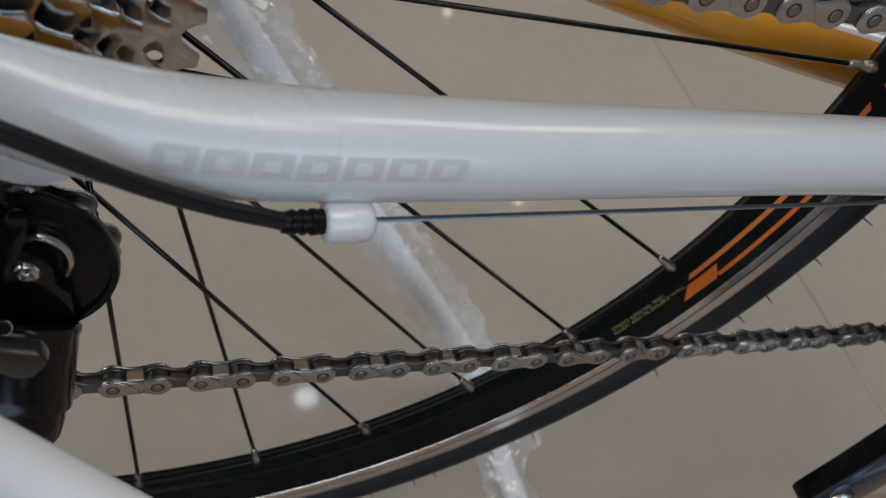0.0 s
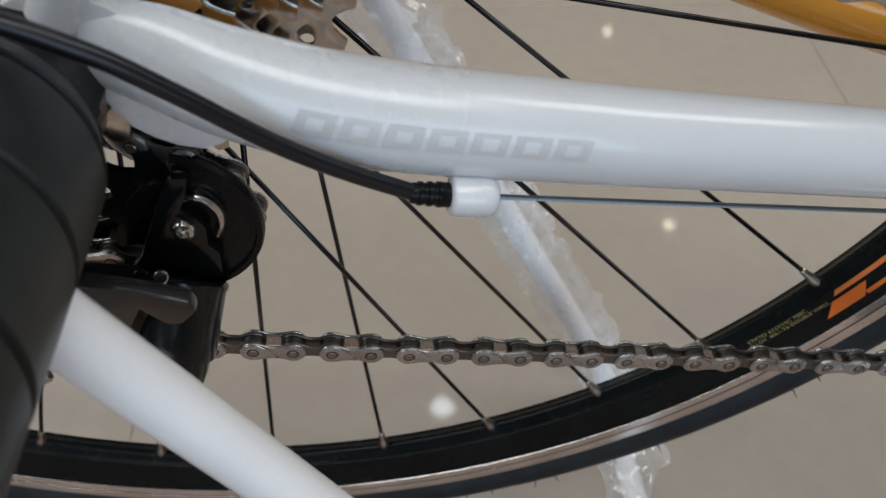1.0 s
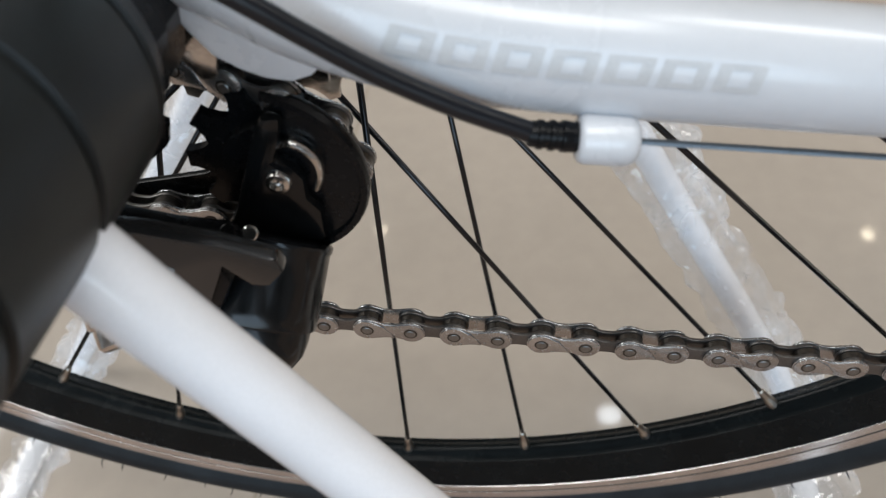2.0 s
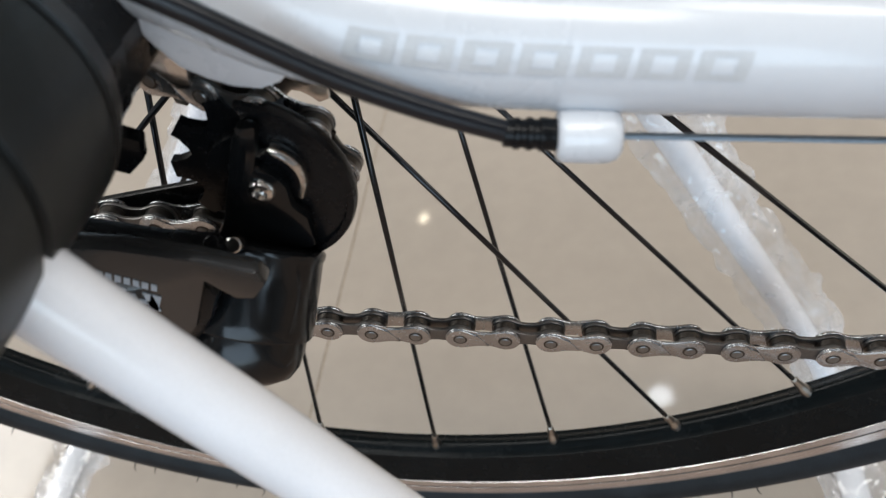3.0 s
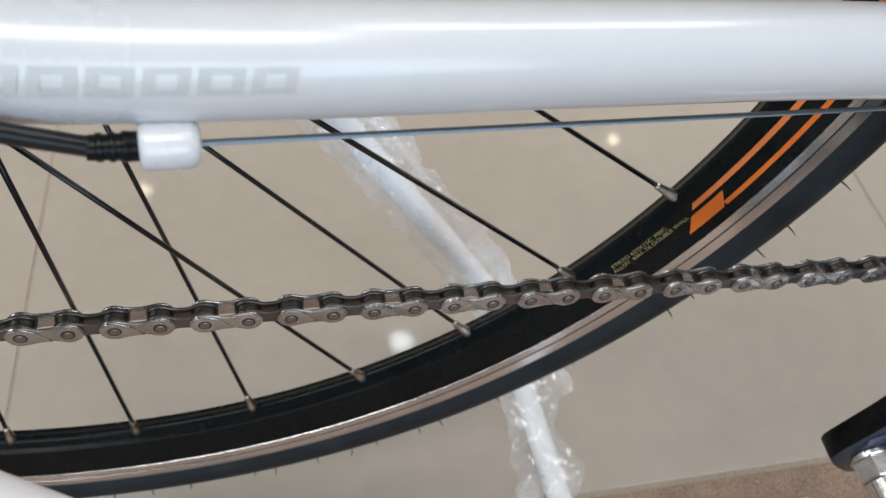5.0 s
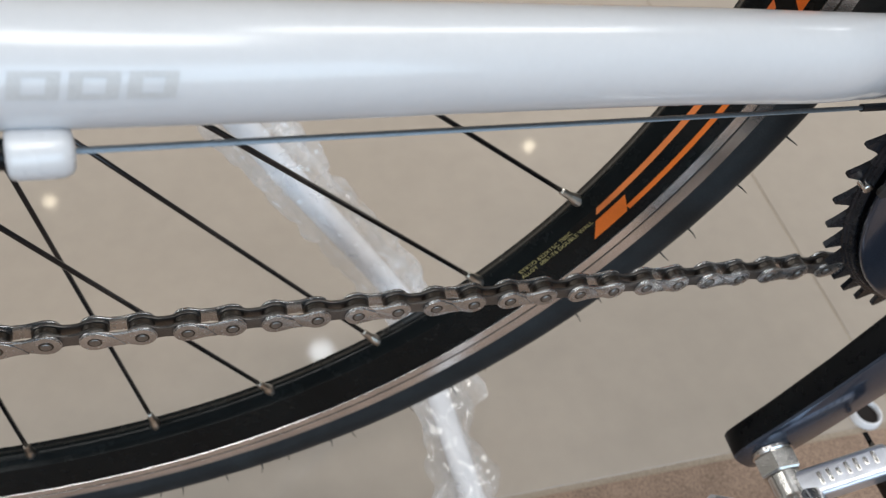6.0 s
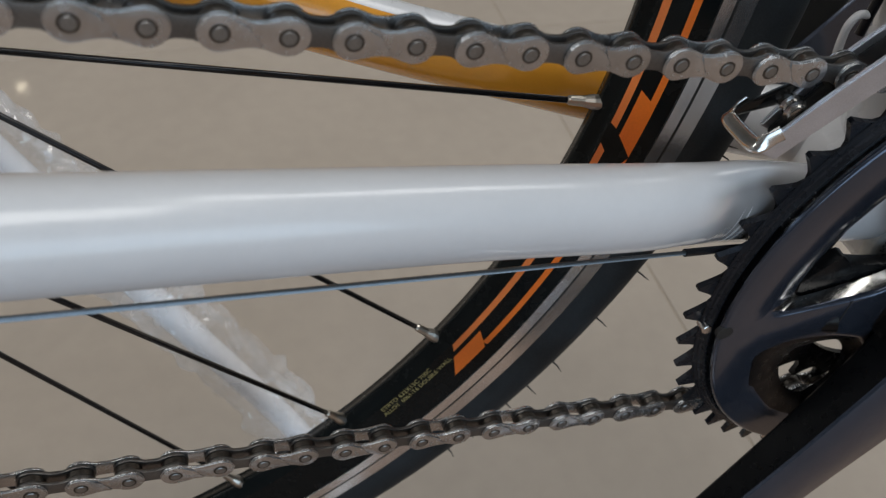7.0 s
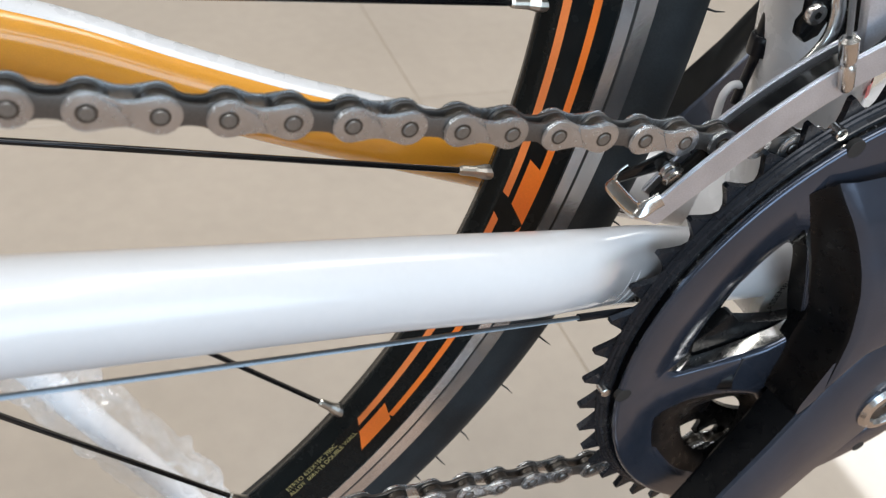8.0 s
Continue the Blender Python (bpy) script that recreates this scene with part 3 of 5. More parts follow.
for mat, spans in ((M_ORANGE_B, [(0.2905, 0.2928, -32.85, -13.2, -0.5, -0.5), (0.2905, 0.2928, -11.7, 26.0, -0.3, 0.6)]),
                   (M_ORANGE, [(0.2986, 0.3008, -31.4, -14.6, 0, 0.8), (0.2946, 0.3008, -33.8, -30.6, -1.4, -1.1), (0.2946, 0.3008, -12.4, -9.15, -1.3, -0.9), (0.2986, 0.3008, -10.4, 26.0, 0, 0)])):
    for sp in spans:
        bm = BM()
        rim_patch(bm, *sp)
        part("rim_stripe", bm, mat, wheel, "orange stripe decal")


def rim_text(body, r, a0, a1, size, mat, owner, name="rim_print"):
    """Words bent along the rim, read with the rim's centre above them."""
    cu = bpy.data.curves.new(name, "FONT")
    cu.body, cu.size = body, size
    tmp = new(name + "_curve", cu)
    bpy.context.view_layer.update()
    me = bpy.data.meshes.new_from_object(tmp.evaluated_get(bpy.context.evaluated_depsgraph_get()))
    bpy.data.objects.remove(tmp)
    wide = max(v.co.x for v in me.vertices)
    for v in me.vertices:
        a = radians(a0 + (a1 - a0) * v.co.x / wide)
        rr = r - v.co.y
        v.co = (rr * math.cos(a), rim_y(rr) - 0.0001, rr * math.sin(a) + HZ)
    me.materials.append(mat)
    ob = new(name, me)
    ob.parent = owner
    return ob


rim_text("ETRTO 622X15C 700C", 0.2921, -41.5, -35.8, 0.0024, M_GOLD, wheel)
rim_text("ALLOY  6061-T6 DOUBLE WALL", 0.2945, -41.7, -34.0, 0.0024, M_GOLD, wheel)

# ---------------- cassette ----------------


def gear(cx, cz, teeth, tip=0.0030, root=0.0036, a0=0.0, flat=0.16):
    """A toothed outline round a centre."""
    pr = 0.0127 / 2 / math.sin(math.pi / teeth)
    pts = []
    for k in range(teeth):
        for f, r in ((0.0, pr - root), (0.16, pr - root * 0.72), (0.30, pr - root * 0.1), (0.5 - flat / 2, pr + tip), (0.5 + flat / 2, pr + tip), (0.70, pr - root * 0.1), (0.84, pr - root * 0.72)):
            a = 2 * math.pi * (k + f) / teeth + radians(a0)
            pts.append((cx + r * math.cos(a), cz + r * math.sin(a)))
    return pts


bm = BM()
lathe(bm, [(0.009, -0.066), (0.016, -0.066), (0.0165, -0.0635), (0.0165, -0.030), (0.009, -0.030)], seg=36)
cassette = part("cassette", bm, M_COG, bike, "nickel eight-speed cassette")
for k, teeth in enumerate((11, 13, 15, 17, 19, 21, 24, 28)):
    y = -0.0630 + 0.0048 * k
    pr = 0.0127 / 2 / math.sin(math.pi / teeth)
    holes = [circle(0, 0, 0.0162, 20)]
    if pr > 0.03:
        nh, hr = (8, 0.0040) if pr < 0.04 else (9, 0.0062)
        holes += [circle(pr * 0.715 * math.cos(2 * math.pi * (h + 0.13 * k) / nh), pr * 0.715 * math.sin(2 * math.pi * (h + 0.13 * k) / nh), hr, 16) for h in range(nh)]
        holes += [circle(pr * 0.86 * math.cos(2 * math.pi * (h + 0.5 + 0.13 * k) / nh), pr * 0.86 * math.sin(2 * math.pi * (h + 0.5 + 0.13 * k) / nh), 0.0019, 10) for h in range(nh)]
    bm = BM()
    plate(bm, gear(0, 0, teeth, 0.0020, a0=7.0 * k, flat=0.24), y, y + 0.0018, 0.00028, holes)
    part("cog", bm, M_COG, cassette, smooth=25)

# ---------------- chain ----------------


def link_outline(wide, waist):
    """Figure-of-eight plate round two pins, a pitch apart."""
    p, pts = 0.0127, []
    for k in range(15):
        a = radians(70 + 220 * k / 14)
        pts.append((wide * math.cos(a), wide * math.sin(a)))
    pts += [(p * 0.36, -waist), (p * 0.5, -waist * 0.96), (p * 0.64, -waist)]
    for k in range(15):
        a = radians(-110 + 220 * k / 14)
        pts.append((p + wide * math.cos(a), wide * math.sin(a)))
    pts += [(p * 0.64, waist), (p * 0.5, waist * 0.96), (p * 0.36, waist)]
    return pts


def link_mesh(kind):
    bm = BM()
    y0, y1 = (0.00225, 0.00290) if kind == "outer" else (0.00115, 0.00215)
    wide, waist = (0.00425, 0.0030) if kind == "outer" else (0.00405, 0.0024)
    for s in (-1, 1):
        plate(bm, link_outline(wide, waist), s * y0, s * y1, 0.00018)
    if kind == "outer":
        # each end of the plate is pressed proud in a drop whose tail crosses the waist slantwise
        drop = [(0.0127 + 0.0040 * math.cos(radians(a)), 0.0040 * math.sin(radians(a))) for a in range(-138, 116, 23)]
        drop += [(0.0127 * 0.62, waist * 0.93), (0.0127 * 0.48, waist * 0.88), (0.0127 * 0.36, waist * 0.93), (0.0127 * 0.46, waist * 0.2), (0.0127 * 0.60, -waist * 0.55)]
        for s in (-1, 1):
            plate(bm, drop, s * 0.00285, s * 0.00335, 0.00022)
            plate(bm, [(0.0127 - x, -z) for x, z in drop], s * 0.00285, s * 0.00325, 0.00022)
    for f in bm.faces:
        f.material_index = 0
    if kind == "outer":
        before = set(bm.faces)
        for x in (0, 0.0127):
            rod(bm, (x, -0.00365, 0), (x, 0.00365, 0), 0.0015, 16, bevel=0.0002)
        for f in set(bm.faces) - before:
            f.material_index = 1
        before = set(bm.faces)
        # dark seat of each pin
        for x in (0, 0.0127):
            for s in (-1, 1):
                lathe(bm, [(0.0014, s * 0.0031), (0.0014, s * 0.00341), (0.0020, s * 0.00341), (0.0020, s * 0.0031)], (x, 0, 0), 18)
        for f in set(bm.faces) - before:
            f.material_index = 2
    else:
        before = set(bm.faces)
        for x in (0, 0.0127):
            lathe(bm, [(0.0018, -0.0011), (0.0036, -0.0011), (0.00385, -0.0008), (0.00385, 0.0008), (0.0036, 0.0011), (0.0018, 0.0011)], (x, 0, 0), 18)
        for f in set(bm.faces) - before:
            f.material_index = 1
    bm.normal_update()
    for f in bm.faces:
        f.smooth = True
    for e in bm.edges:
        if len(e.link_faces) == 2 and e.calc_face_angle(0) > radians(35):
            e.smooth = False
    me = bpy.data.meshes.new(kind + "_link")
    bm.to_mesh(me)
    bm.free()
    for m in ([M_LINK, M_PIN, M_ROLLER] if kind == "outer" else [M_INNER, M_ROLLER]):
        me.materials.append(m)
    return me


def tangent(c0, r0, s0, c1, r1, s1):
    """The straight from a wheel that turns s0 (1: clockwise as seen from the drive side) to the next."""
    c0, c1 = np.array(c0), np.array(c1)
    d = c1 - c0
    L = np.hypot(*d)
    u = d / L
    n = np.array([-u[1], u[0]])
    # clockwise: the chain leaves with the wheel's centre on its right
    c = (s0 * r0 - s1 * r1) / L
    k = math.sqrt(max(0, 1 - c * c))
    for sign in (1, -1):
        w = u * c + n * k * sign
        a, b = c0 + s0 * r0 * w, c1 + s1 * r1 * w
        way = b - a
        if s0 * (way[0] * (a - c0)[1] - way[1] * (a - c0)[0]) > 0:
            return a, b
    return a, b


R16 = 0.0127 / 2 / math.sin(math.pi / 16)
R34 = 0.0127 / 2 / math.sin(math.pi / 34)
R10 = 0.0127 / 2 / math.sin(math.pi / 10)
WHEELS = [((0.408, -0.1015), R34, 1, INNER_Y - 0.0012), ((TX, TZ), R10, 1, PUL_Y), ((GX, GZ), R10 - 0.0013, -1, PUL_Y), ((0.0, 0.0018), R16, 1, COG_Y)]
path = []
for i in range(4):
    c, r, s, y = WHEELS[i]
    cp, rp, sp, _ = WHEELS[i - 1]
    cn, rn, sn, yn = WHEELS[(i + 1) % 4]
    arrive = tangent(cp, rp, sp, c, r, s)[1] - np.array(c)
    leave, nxt = tangent(c, r, s, cn, rn, sn)
    leave = leave - np.array(c)
    a0, a1 = math.atan2(arrive[1], arrive[0]), math.atan2(leave[1], leave[0])
    while s > 0 and a1 > a0:
        a1 -= 2 * math.pi
    while s < 0 and a1 < a0:
        a1 += 2 * math.pi
    steps = max(4, int(abs(a1 - a0) / 0.04))
    for k in range(steps + 1):
        a = a0 + (a1 - a0) * k / steps
        path.append((c[0] + r * math.cos(a), y, c[1] + r * math.sin(a)))
    a = np.array(path[-1])
    b = np.array((nxt[0], yn, nxt[1]))
    steps = max(2, int(np.linalg.norm(b - a) / 0.004))
    path += [tuple(a + (b - a) * k / steps) for k in range(1, steps)]
path = np.array(path + [path[0]])
# begin where a pin lies on the lower run, so that the pins fall where they do
START = np.array((0.0444, -0.0555, -0.1208))
i0 = int(np.argmin(np.linalg.norm(path - START, axis=1)))
step = path[i0 + 1] - path[i0 - 1]
step /= np.linalg.norm(step)
first = path[i0] + step * ((START - path[i0]) @ step)
path = np.vstack([first[None], path[i0 + 1:], path[1:i0], first[None]])
arc = np.r_[0, np.cumsum(np.linalg.norm(np.diff(path, axis=0), axis=1))]
LINKS = 2 * int(round(arc[-1] / 0.0127 / 2))
pitch = arc[-1] / LINKS


def chain_at(s):
    s = s % arc[-1]
    return Vector([float(np.interp(s, arc, path[:, k])) for k in range(3)])


meshes = {"outer": link_mesh("outer"), "inner": link_mesh("inner")}
chain = None
for k in range(LINKS):
    a, b = chain_at(k * pitch), chain_at((k + 1) * pitch)
    d = (b - a).normalized()
    side = Vector((0, 1, 0))
    side = (side - d * side.dot(d)).normalized()
    up = d.cross(side)
    m = Matrix.Translation((a.x, a.y, a.z + HZ)) @ Matrix((d, side, up)).transposed().to_4x4()
    kind = "inner" if k % 2 == 0 else "outer"
    if chain is None:
        me = meshes[kind].copy()
        me.transform(m)
        chain = new("chain", me)
        chain.parent = bike
        chain["label"] = "clean nickel-plated bicycle chain"
    else:
        piece(kind + "_link", meshes[kind], chain, m)

# ---------------- rear derailleur ----------------
DX, DZ = 0.0073, -0.0707  # cage pivot, below the guide pulley
bm = BM()
# outer knuckle: a stepped drum that leans out and down from the cage, with a rounded end
lathe(bm, [(0.002, 0.0), (0.0142, 0.0), (0.0150, -0.0008), (0.0150, -0.0020), (0.0146, -0.0028), (0.0149, -0.0100), (0.0151, -0.0180), (0.0151, -0.0212), (0.0148, -0.0218), (0.0139, -0.0221),
           (0.0139, -0.0250), (0.0133, -0.0288), (0.0117, -0.0317), (0.0083, -0.0336), (0.0003, -0.0342)], seg=56)
lean = Vector((0.22, 0.70, 0.68)).to_track_quat("Y", "X").to_matrix()
bmesh.ops.rotate(bm, verts=bm.verts, matrix=lean)
bmesh.ops.translate(bm, verts=bm.verts, vec=(DX - 0.0018, -0.0640, DZ + 0.0005))
mech = part("rear_derailleur", bm, M_GLOSS, bike, "glossy black rear derailleur")
bm = BM()
out = circle(0.0070, -0.0525, 0.0252, 40, -118, 62)
out += [(0.0122, -0.0335), (0.0098, -0.0410), (GX - 0.0045, GZ - 0.008), (GX - 0.016, GZ - 0.0185), (TX + 0.012, TZ + 0.010), (TX, TZ + 0.012), (TX - 0.011, TZ + 0.004), (TX - 0.011, TZ - 0.007), (TX - 0.002, TZ - 0.012), (TX + 0.012, TZ - 0.010), (GX - 0.014, GZ - 0.0298)]
plate(bm, out, -0.0632, -0.0605, 0.0009)
part("cage_plate", bm, M_BLACK, mech, "black outer cage plate")
bm = BM()
lathe(bm, [(0.0228, -0.0630), (0.0232, -0.0641), (0.0248, -0.0641), (0.0252, -0.0630)], (0.0070, 0, -0.0525), 48, -95, 76)
part("cage_rib", bm, M_BLACK, mech)
# raised neck of the knuckle round the pulley bolt, over the cage
NECK = [(0.0175, -0.0325), (0.0150, -0.0400), (0.0130, -0.0445), (0.0165, -0.0462), (0.0185, -0.0500), (0.0180, -0.0560), (0.0205, -0.0600), (0.0195, -0.0700), (0.0, -0.0720), (-0.0050, -0.0665), (-0.0005, -0.0595), (0.0048, -0.0480), (0.0090, -0.0385), (0.0125, -0.0325)]
bm = BM()
plate(bm, NECK, -0.0672, -0.0630, 0.0019)
part("knuckle_neck", bm, M_GLOSS, mech)
bm = BM()
plate(bm, [(GX - 0.002, GZ + 0.008), (GX + 0.010, GZ + 0.004), (GX + 0.010, GZ - 0.010), (GX - 0.006, GZ - 0.018), (TX + 0.010, TZ - 0.008), (TX - 0.010, TZ - 0.008), (TX - 0.010, TZ + 0.012), (TX + 0.008, TZ + 0.0208), (-0.0142, -0.0622), (GX - 0.012, GZ - 0.004)], -0.0512, -0.0492, 0.0006)
part("cage_plate", bm, M_BLACK, mech, "black inner cage plate")
for (px, pz), a0 in (((GX, GZ), 12), ((TX, TZ), 3)):
    bm = BM()
    plate(bm, gear(px, pz, 10, 0.0012, 0.0042, a0, 0.36), PUL_Y - 0.0013, PUL_Y + 0.0013, 0, [circle(px, pz, 0.004, 12)])
    lathe(bm, [(0.004, PUL_Y - 0.0035), (0.0125, PUL_Y - 0.0030), (0.0135, PUL_Y - 0.001), (0.0135, PUL_Y + 0.001), (0.0125, PUL_Y + 0.003), (0.004, PUL_Y + 0.0035)], (px, 0, pz), 24)
    part("jockey_wheel", bm, M_BLACK, mech, "black toothed jockey wheel", 30)
    bm = BM()
    rod(bm, (px, -0.0495, pz), (px, -0.0630, pz), 0.0031, 18, bevel=0.0006)
    part("pivot_bolt", bm, M_STEEL, mech, "small silver bolt")
bm = BM()
bx, bz = 0.0126, -0.0500
lathe(bm, [(0.0004, -0.0650), (0.0031, -0.0650), (0.0032, -0.0674), (0.0027, -0.0684), (0.0017, -0.0686), (0.0013, -0.0674), (0.0004, -0.0674)], (bx, 0, bz), 24)
part("pulley_bolt", bm, M_STEEL, mech, "domed silver pulley bolt")
bm = BM()
lathe(bm, [(0.0031, -0.0655), (0.0031, -0.0669), (0.0044, -0.0669), (0.0048, -0.0655)], (bx, 0, bz), 24)
part("bolt_collar", bm, M_BLACK, mech)
# slot with its bright spring end
bm = BM()
sweep(bm, smooth_path([(0.0140, -0.0636, -0.0415), (0.0172, -0.0645, -0.0402), (0.0203, -0.0648, -0.0420), (0.0221, -0.0648, -0.0454), (0.0221, -0.0648, -0.0496), (0.0204, -0.0644, -0.0536)], 6), (0.0011, 0.0021), 14, up=(0, 1, 0))
part("spring_end", bm, M_STEEL, mech, "bright bent spring end")
bm = BM()
rod(bm, (0.0078, -0.0775, -0.0556), (0.0083, -0.0800, -0.0536), 0.0018, 14)
part("limit_screw", bm, M_STEEL, mech, "small silver adjusting screw")
bm = BM()
rod(bm, (0.0030, -0.0775, -0.0552), (0.0034, -0.0800, -0.0530), 0.0018, 14)
part("limit_screw", bm, M_BLACK, mech, "small dark adjusting screw")
# parallelogram body towards the hanger, with its lacquered cover
bm = BM()
plate(bm, [(-0.052, -0.0310), (-0.030, -0.0480), (-0.010, -0.0535), (0.0030, -0.0555), (0.0044, -0.0610), (0.0000, -0.0690), (-0.0060, -0.0770), (-0.0120, -0.0770), (-0.020, -0.0720), (-0.052, -0.0560)], -0.0885, -0.0735, 0.0022)
part("link_body", bm, M_BLACK, mech, "black parallelogram body")
bm = BM()
rod(bm, (-0.052, -0.0700, -0.040), (-0.052, -0.0910, -0.040), 0.0120, 28, bevel=0.002)
part("link_pivot", bm, M_BLACK, mech)
bm = BM()
plate(bm, [(-0.055, -0.0310), (-0.0238, -0.0410), (-0.0100, -0.0428), (0.0055, -0.0466), (0.0172, -0.0510), (0.0182, -0.0550), (0.0140, -0.0594), (0.0100, -0.0593), (0.0052, -0.0535), (-0.0030, -0.0690), (-0.0123, -0.0783), (-0.032, -0.0640), (-0.055, -0.0500)], -0.0905, -0.0855, 0.0014)
cover = part("cover", bm, M_BODY, mech, "smoky grey lacquered cover")
def cover_bar(u0, u1, v0, v1, lean=0.0):
    """A flat printed bar on the cover: u along the print, v down from its head."""
    e, d = Vector((0.905, -0.425)), Vector((-0.425, -0.905))
    o = Vector((-0.0172, -0.0484))
    q = [o + e * (u + lean * v) + d * v for u, v in ((u0, v0), (u1, v0), (u1, v1), (u0, v1))]
    bm = BM()
    plate(bm, [(p.x, p.y) for p in q], -0.0907, -0.0901)
    part("mark_bar", bm, M_PALE_PRINT, mech, "pale printed bar")


for k in range(7):
    cover_bar(0.0019 * k, 0.0019 * k + 0.0013, 0.0, 0.0022)
for u0, u1, v0, v1, lean in ((0.0010, 0.0062, 0.0038, 0.0052, 0.0), (0.0040, 0.0062, 0.0052, 0.0094, 0.35), (0.0082, 0.0104, 0.0038, 0.0094, 0.35), (0.0118, 0.0140, 0.0038, 0.0094, -0.1), (0.0090, 0.0130, 0.0066, 0.0078, 0.0)):
    cover_bar(u0, u1, v0, v1, lean)
bm = BM()
rod(bm, (-0.024, -0.0690, -0.0240), (-0.024, -0.0760, -0.0240), 0.0070, 24)
plate(bm, [(-0.022, -0.0200), (-0.0120, -0.0255), (-0.0045, -0.0290), (-0.0065, -0.0345), (-0.0110, -0.0380), (-0.022, -0.0330)], -0.0735, -0.0700, 0.0006)
part("hanger_pivot", bm, M_BLACK, mech, "black hanger pivot with its stop tab")
bm = BM()
rod(bm, (-0.0265, -0.0900, -0.0610), (-0.0215, -0.1000, -0.0700), 0.0042, 20, bevel=0.0008)
rod(bm, (-0.0248, -0.0935, -0.0640), (-0.0233, -0.0963, -0.0666), 0.0052, 20, bevel=0.0005)
part("cable_clamp", bm, M_STEEL, mech, "bright cable clamp bolt")

# housing, ferrule and bare cable
bm = BM()
hs = smooth_path([(0.0715, -0.0804, -0.0262), (0.058, -0.0830, -0.0176), (0.046, -0.0852, -0.0088), (0.036, -0.0872, 0.0002), (0.026, -0.0895, 0.0100), (0.013, -0.0915, 0.0205), (-0.006, -0.0925, 0.0285), (-0.034, -0.0920, 0.0240), (-0.056, -0.0910, 0.0020), (-0.058, -0.0910, -0.0300)], 8)
sweep(bm, hs, 0.0020, 24)
part("cable_housing", bm, M_HOUSING, bike, "black gear cable housing in a bend")
bm = BM()
fa, fb = Vector((0.0699, -0.0806, -0.0258)), Vector((0.0790, -0.0794, -0.0279))
fd = (fb - fa)
prof_r = [0.0021, 0.0024, 0.0025, 0.0028, 0.0028, 0.0025, 0.0025, 0.0029, 0.0029, 0.0026, 0.0026, 0.0030, 0.0030, 0.0029, 0.0029]
prof_t = [0.0, 0.01, 0.18, 0.20, 0.30, 0.32, 0.42, 0.44, 0.54, 0.56, 0.66, 0.68, 0.80, 0.82, 1.0]
sweep(bm, [fa + fd * t for t in prof_t], prof_r, 24)
part("ferrule", bm, M_BLACK, bike, "black ribbed cable ferrule")
ca, cb = Vector((0.0890, -0.0782, -0.0299)), Vector((0.3135, -0.0450, -0.0800))
bm = BM()
n = 260
d = (cb - ca).normalized()
e1 = d.cross(Vector((0, 0, 1))).normalized()
e2 = e1.cross(d)
for s in range(6):
    pts = [ca + (cb - ca) * (k / n) + (e1 * math.cos(k * 0.55 + s * math.pi / 3) + e2 * math.sin(k * 0.55 + s * math.pi / 3)) * 0.00042 for k in range(n + 1)]
    sweep(bm, pts, 0.00030, 5)
tagged(part("gear_cable", bm, M_CABLE, bike, "bare twisted steel gear cable"), kind="stuff")
bm = BM()
sweep(bm, smooth_path([tuple(cb - d * 0.02), tuple(cb), (0.34, -0.040, -0.0875), (0.37, -0.025, -0.105), (0.39, -0.010, -0.127)], 6), 0.0012, 10)
part("cable_liner", bm, M_HOUSING, bike, "thin black cable liner")

# ---------------- crankset ----------------


AX, AZ = 0.4080, -0.1015  # axis of the crank arms


def polar(r, a):
    """A place in the plane of the chainrings, round their centre."""
    return (KX + r * math.cos(radians(a)), KZ + r * math.sin(radians(a)))


def cage_at(r, a):
    """The same round the axis of the crank arms."""
    return (AX + r * math.cos(radians(a)), AZ + r * math.sin(radians(a)))


bm = BM()
plate(bm, gear(KX, KZ, 50, 0.0037, 0.0044, -0.72, 0.09), RING_Y - 0.0010, RING_Y + 0.0010, 0, [circle(KX, KZ, 0.083, 80)])
crank = None
ring_bm = bm
# spider: a rim band with four windows that narrow inwards
ARMS = (195.0, 271.0, 108.0, 358.0)


def rounded(pts, n=5):
    """A closed smooth outline through polar places (radius, degrees)."""
    q = [np.array(polar(r, a)) for r, a in pts]
    out = []
    for i in range(len(q)):
        p1, p2 = q[i], q[(i + 1) % len(q)]
        for k in range(n):
            t = k / n
            out.append(p1 + (p2 - p1) * t)
    # two rounds of averaging ease the corners
    for _ in range(2):
        out = [(out[i - 1] + 2 * out[i] + out[(i + 1) % len(out)]) / 4 for i in range(len(out))]
    return [tuple(p) for p in out]


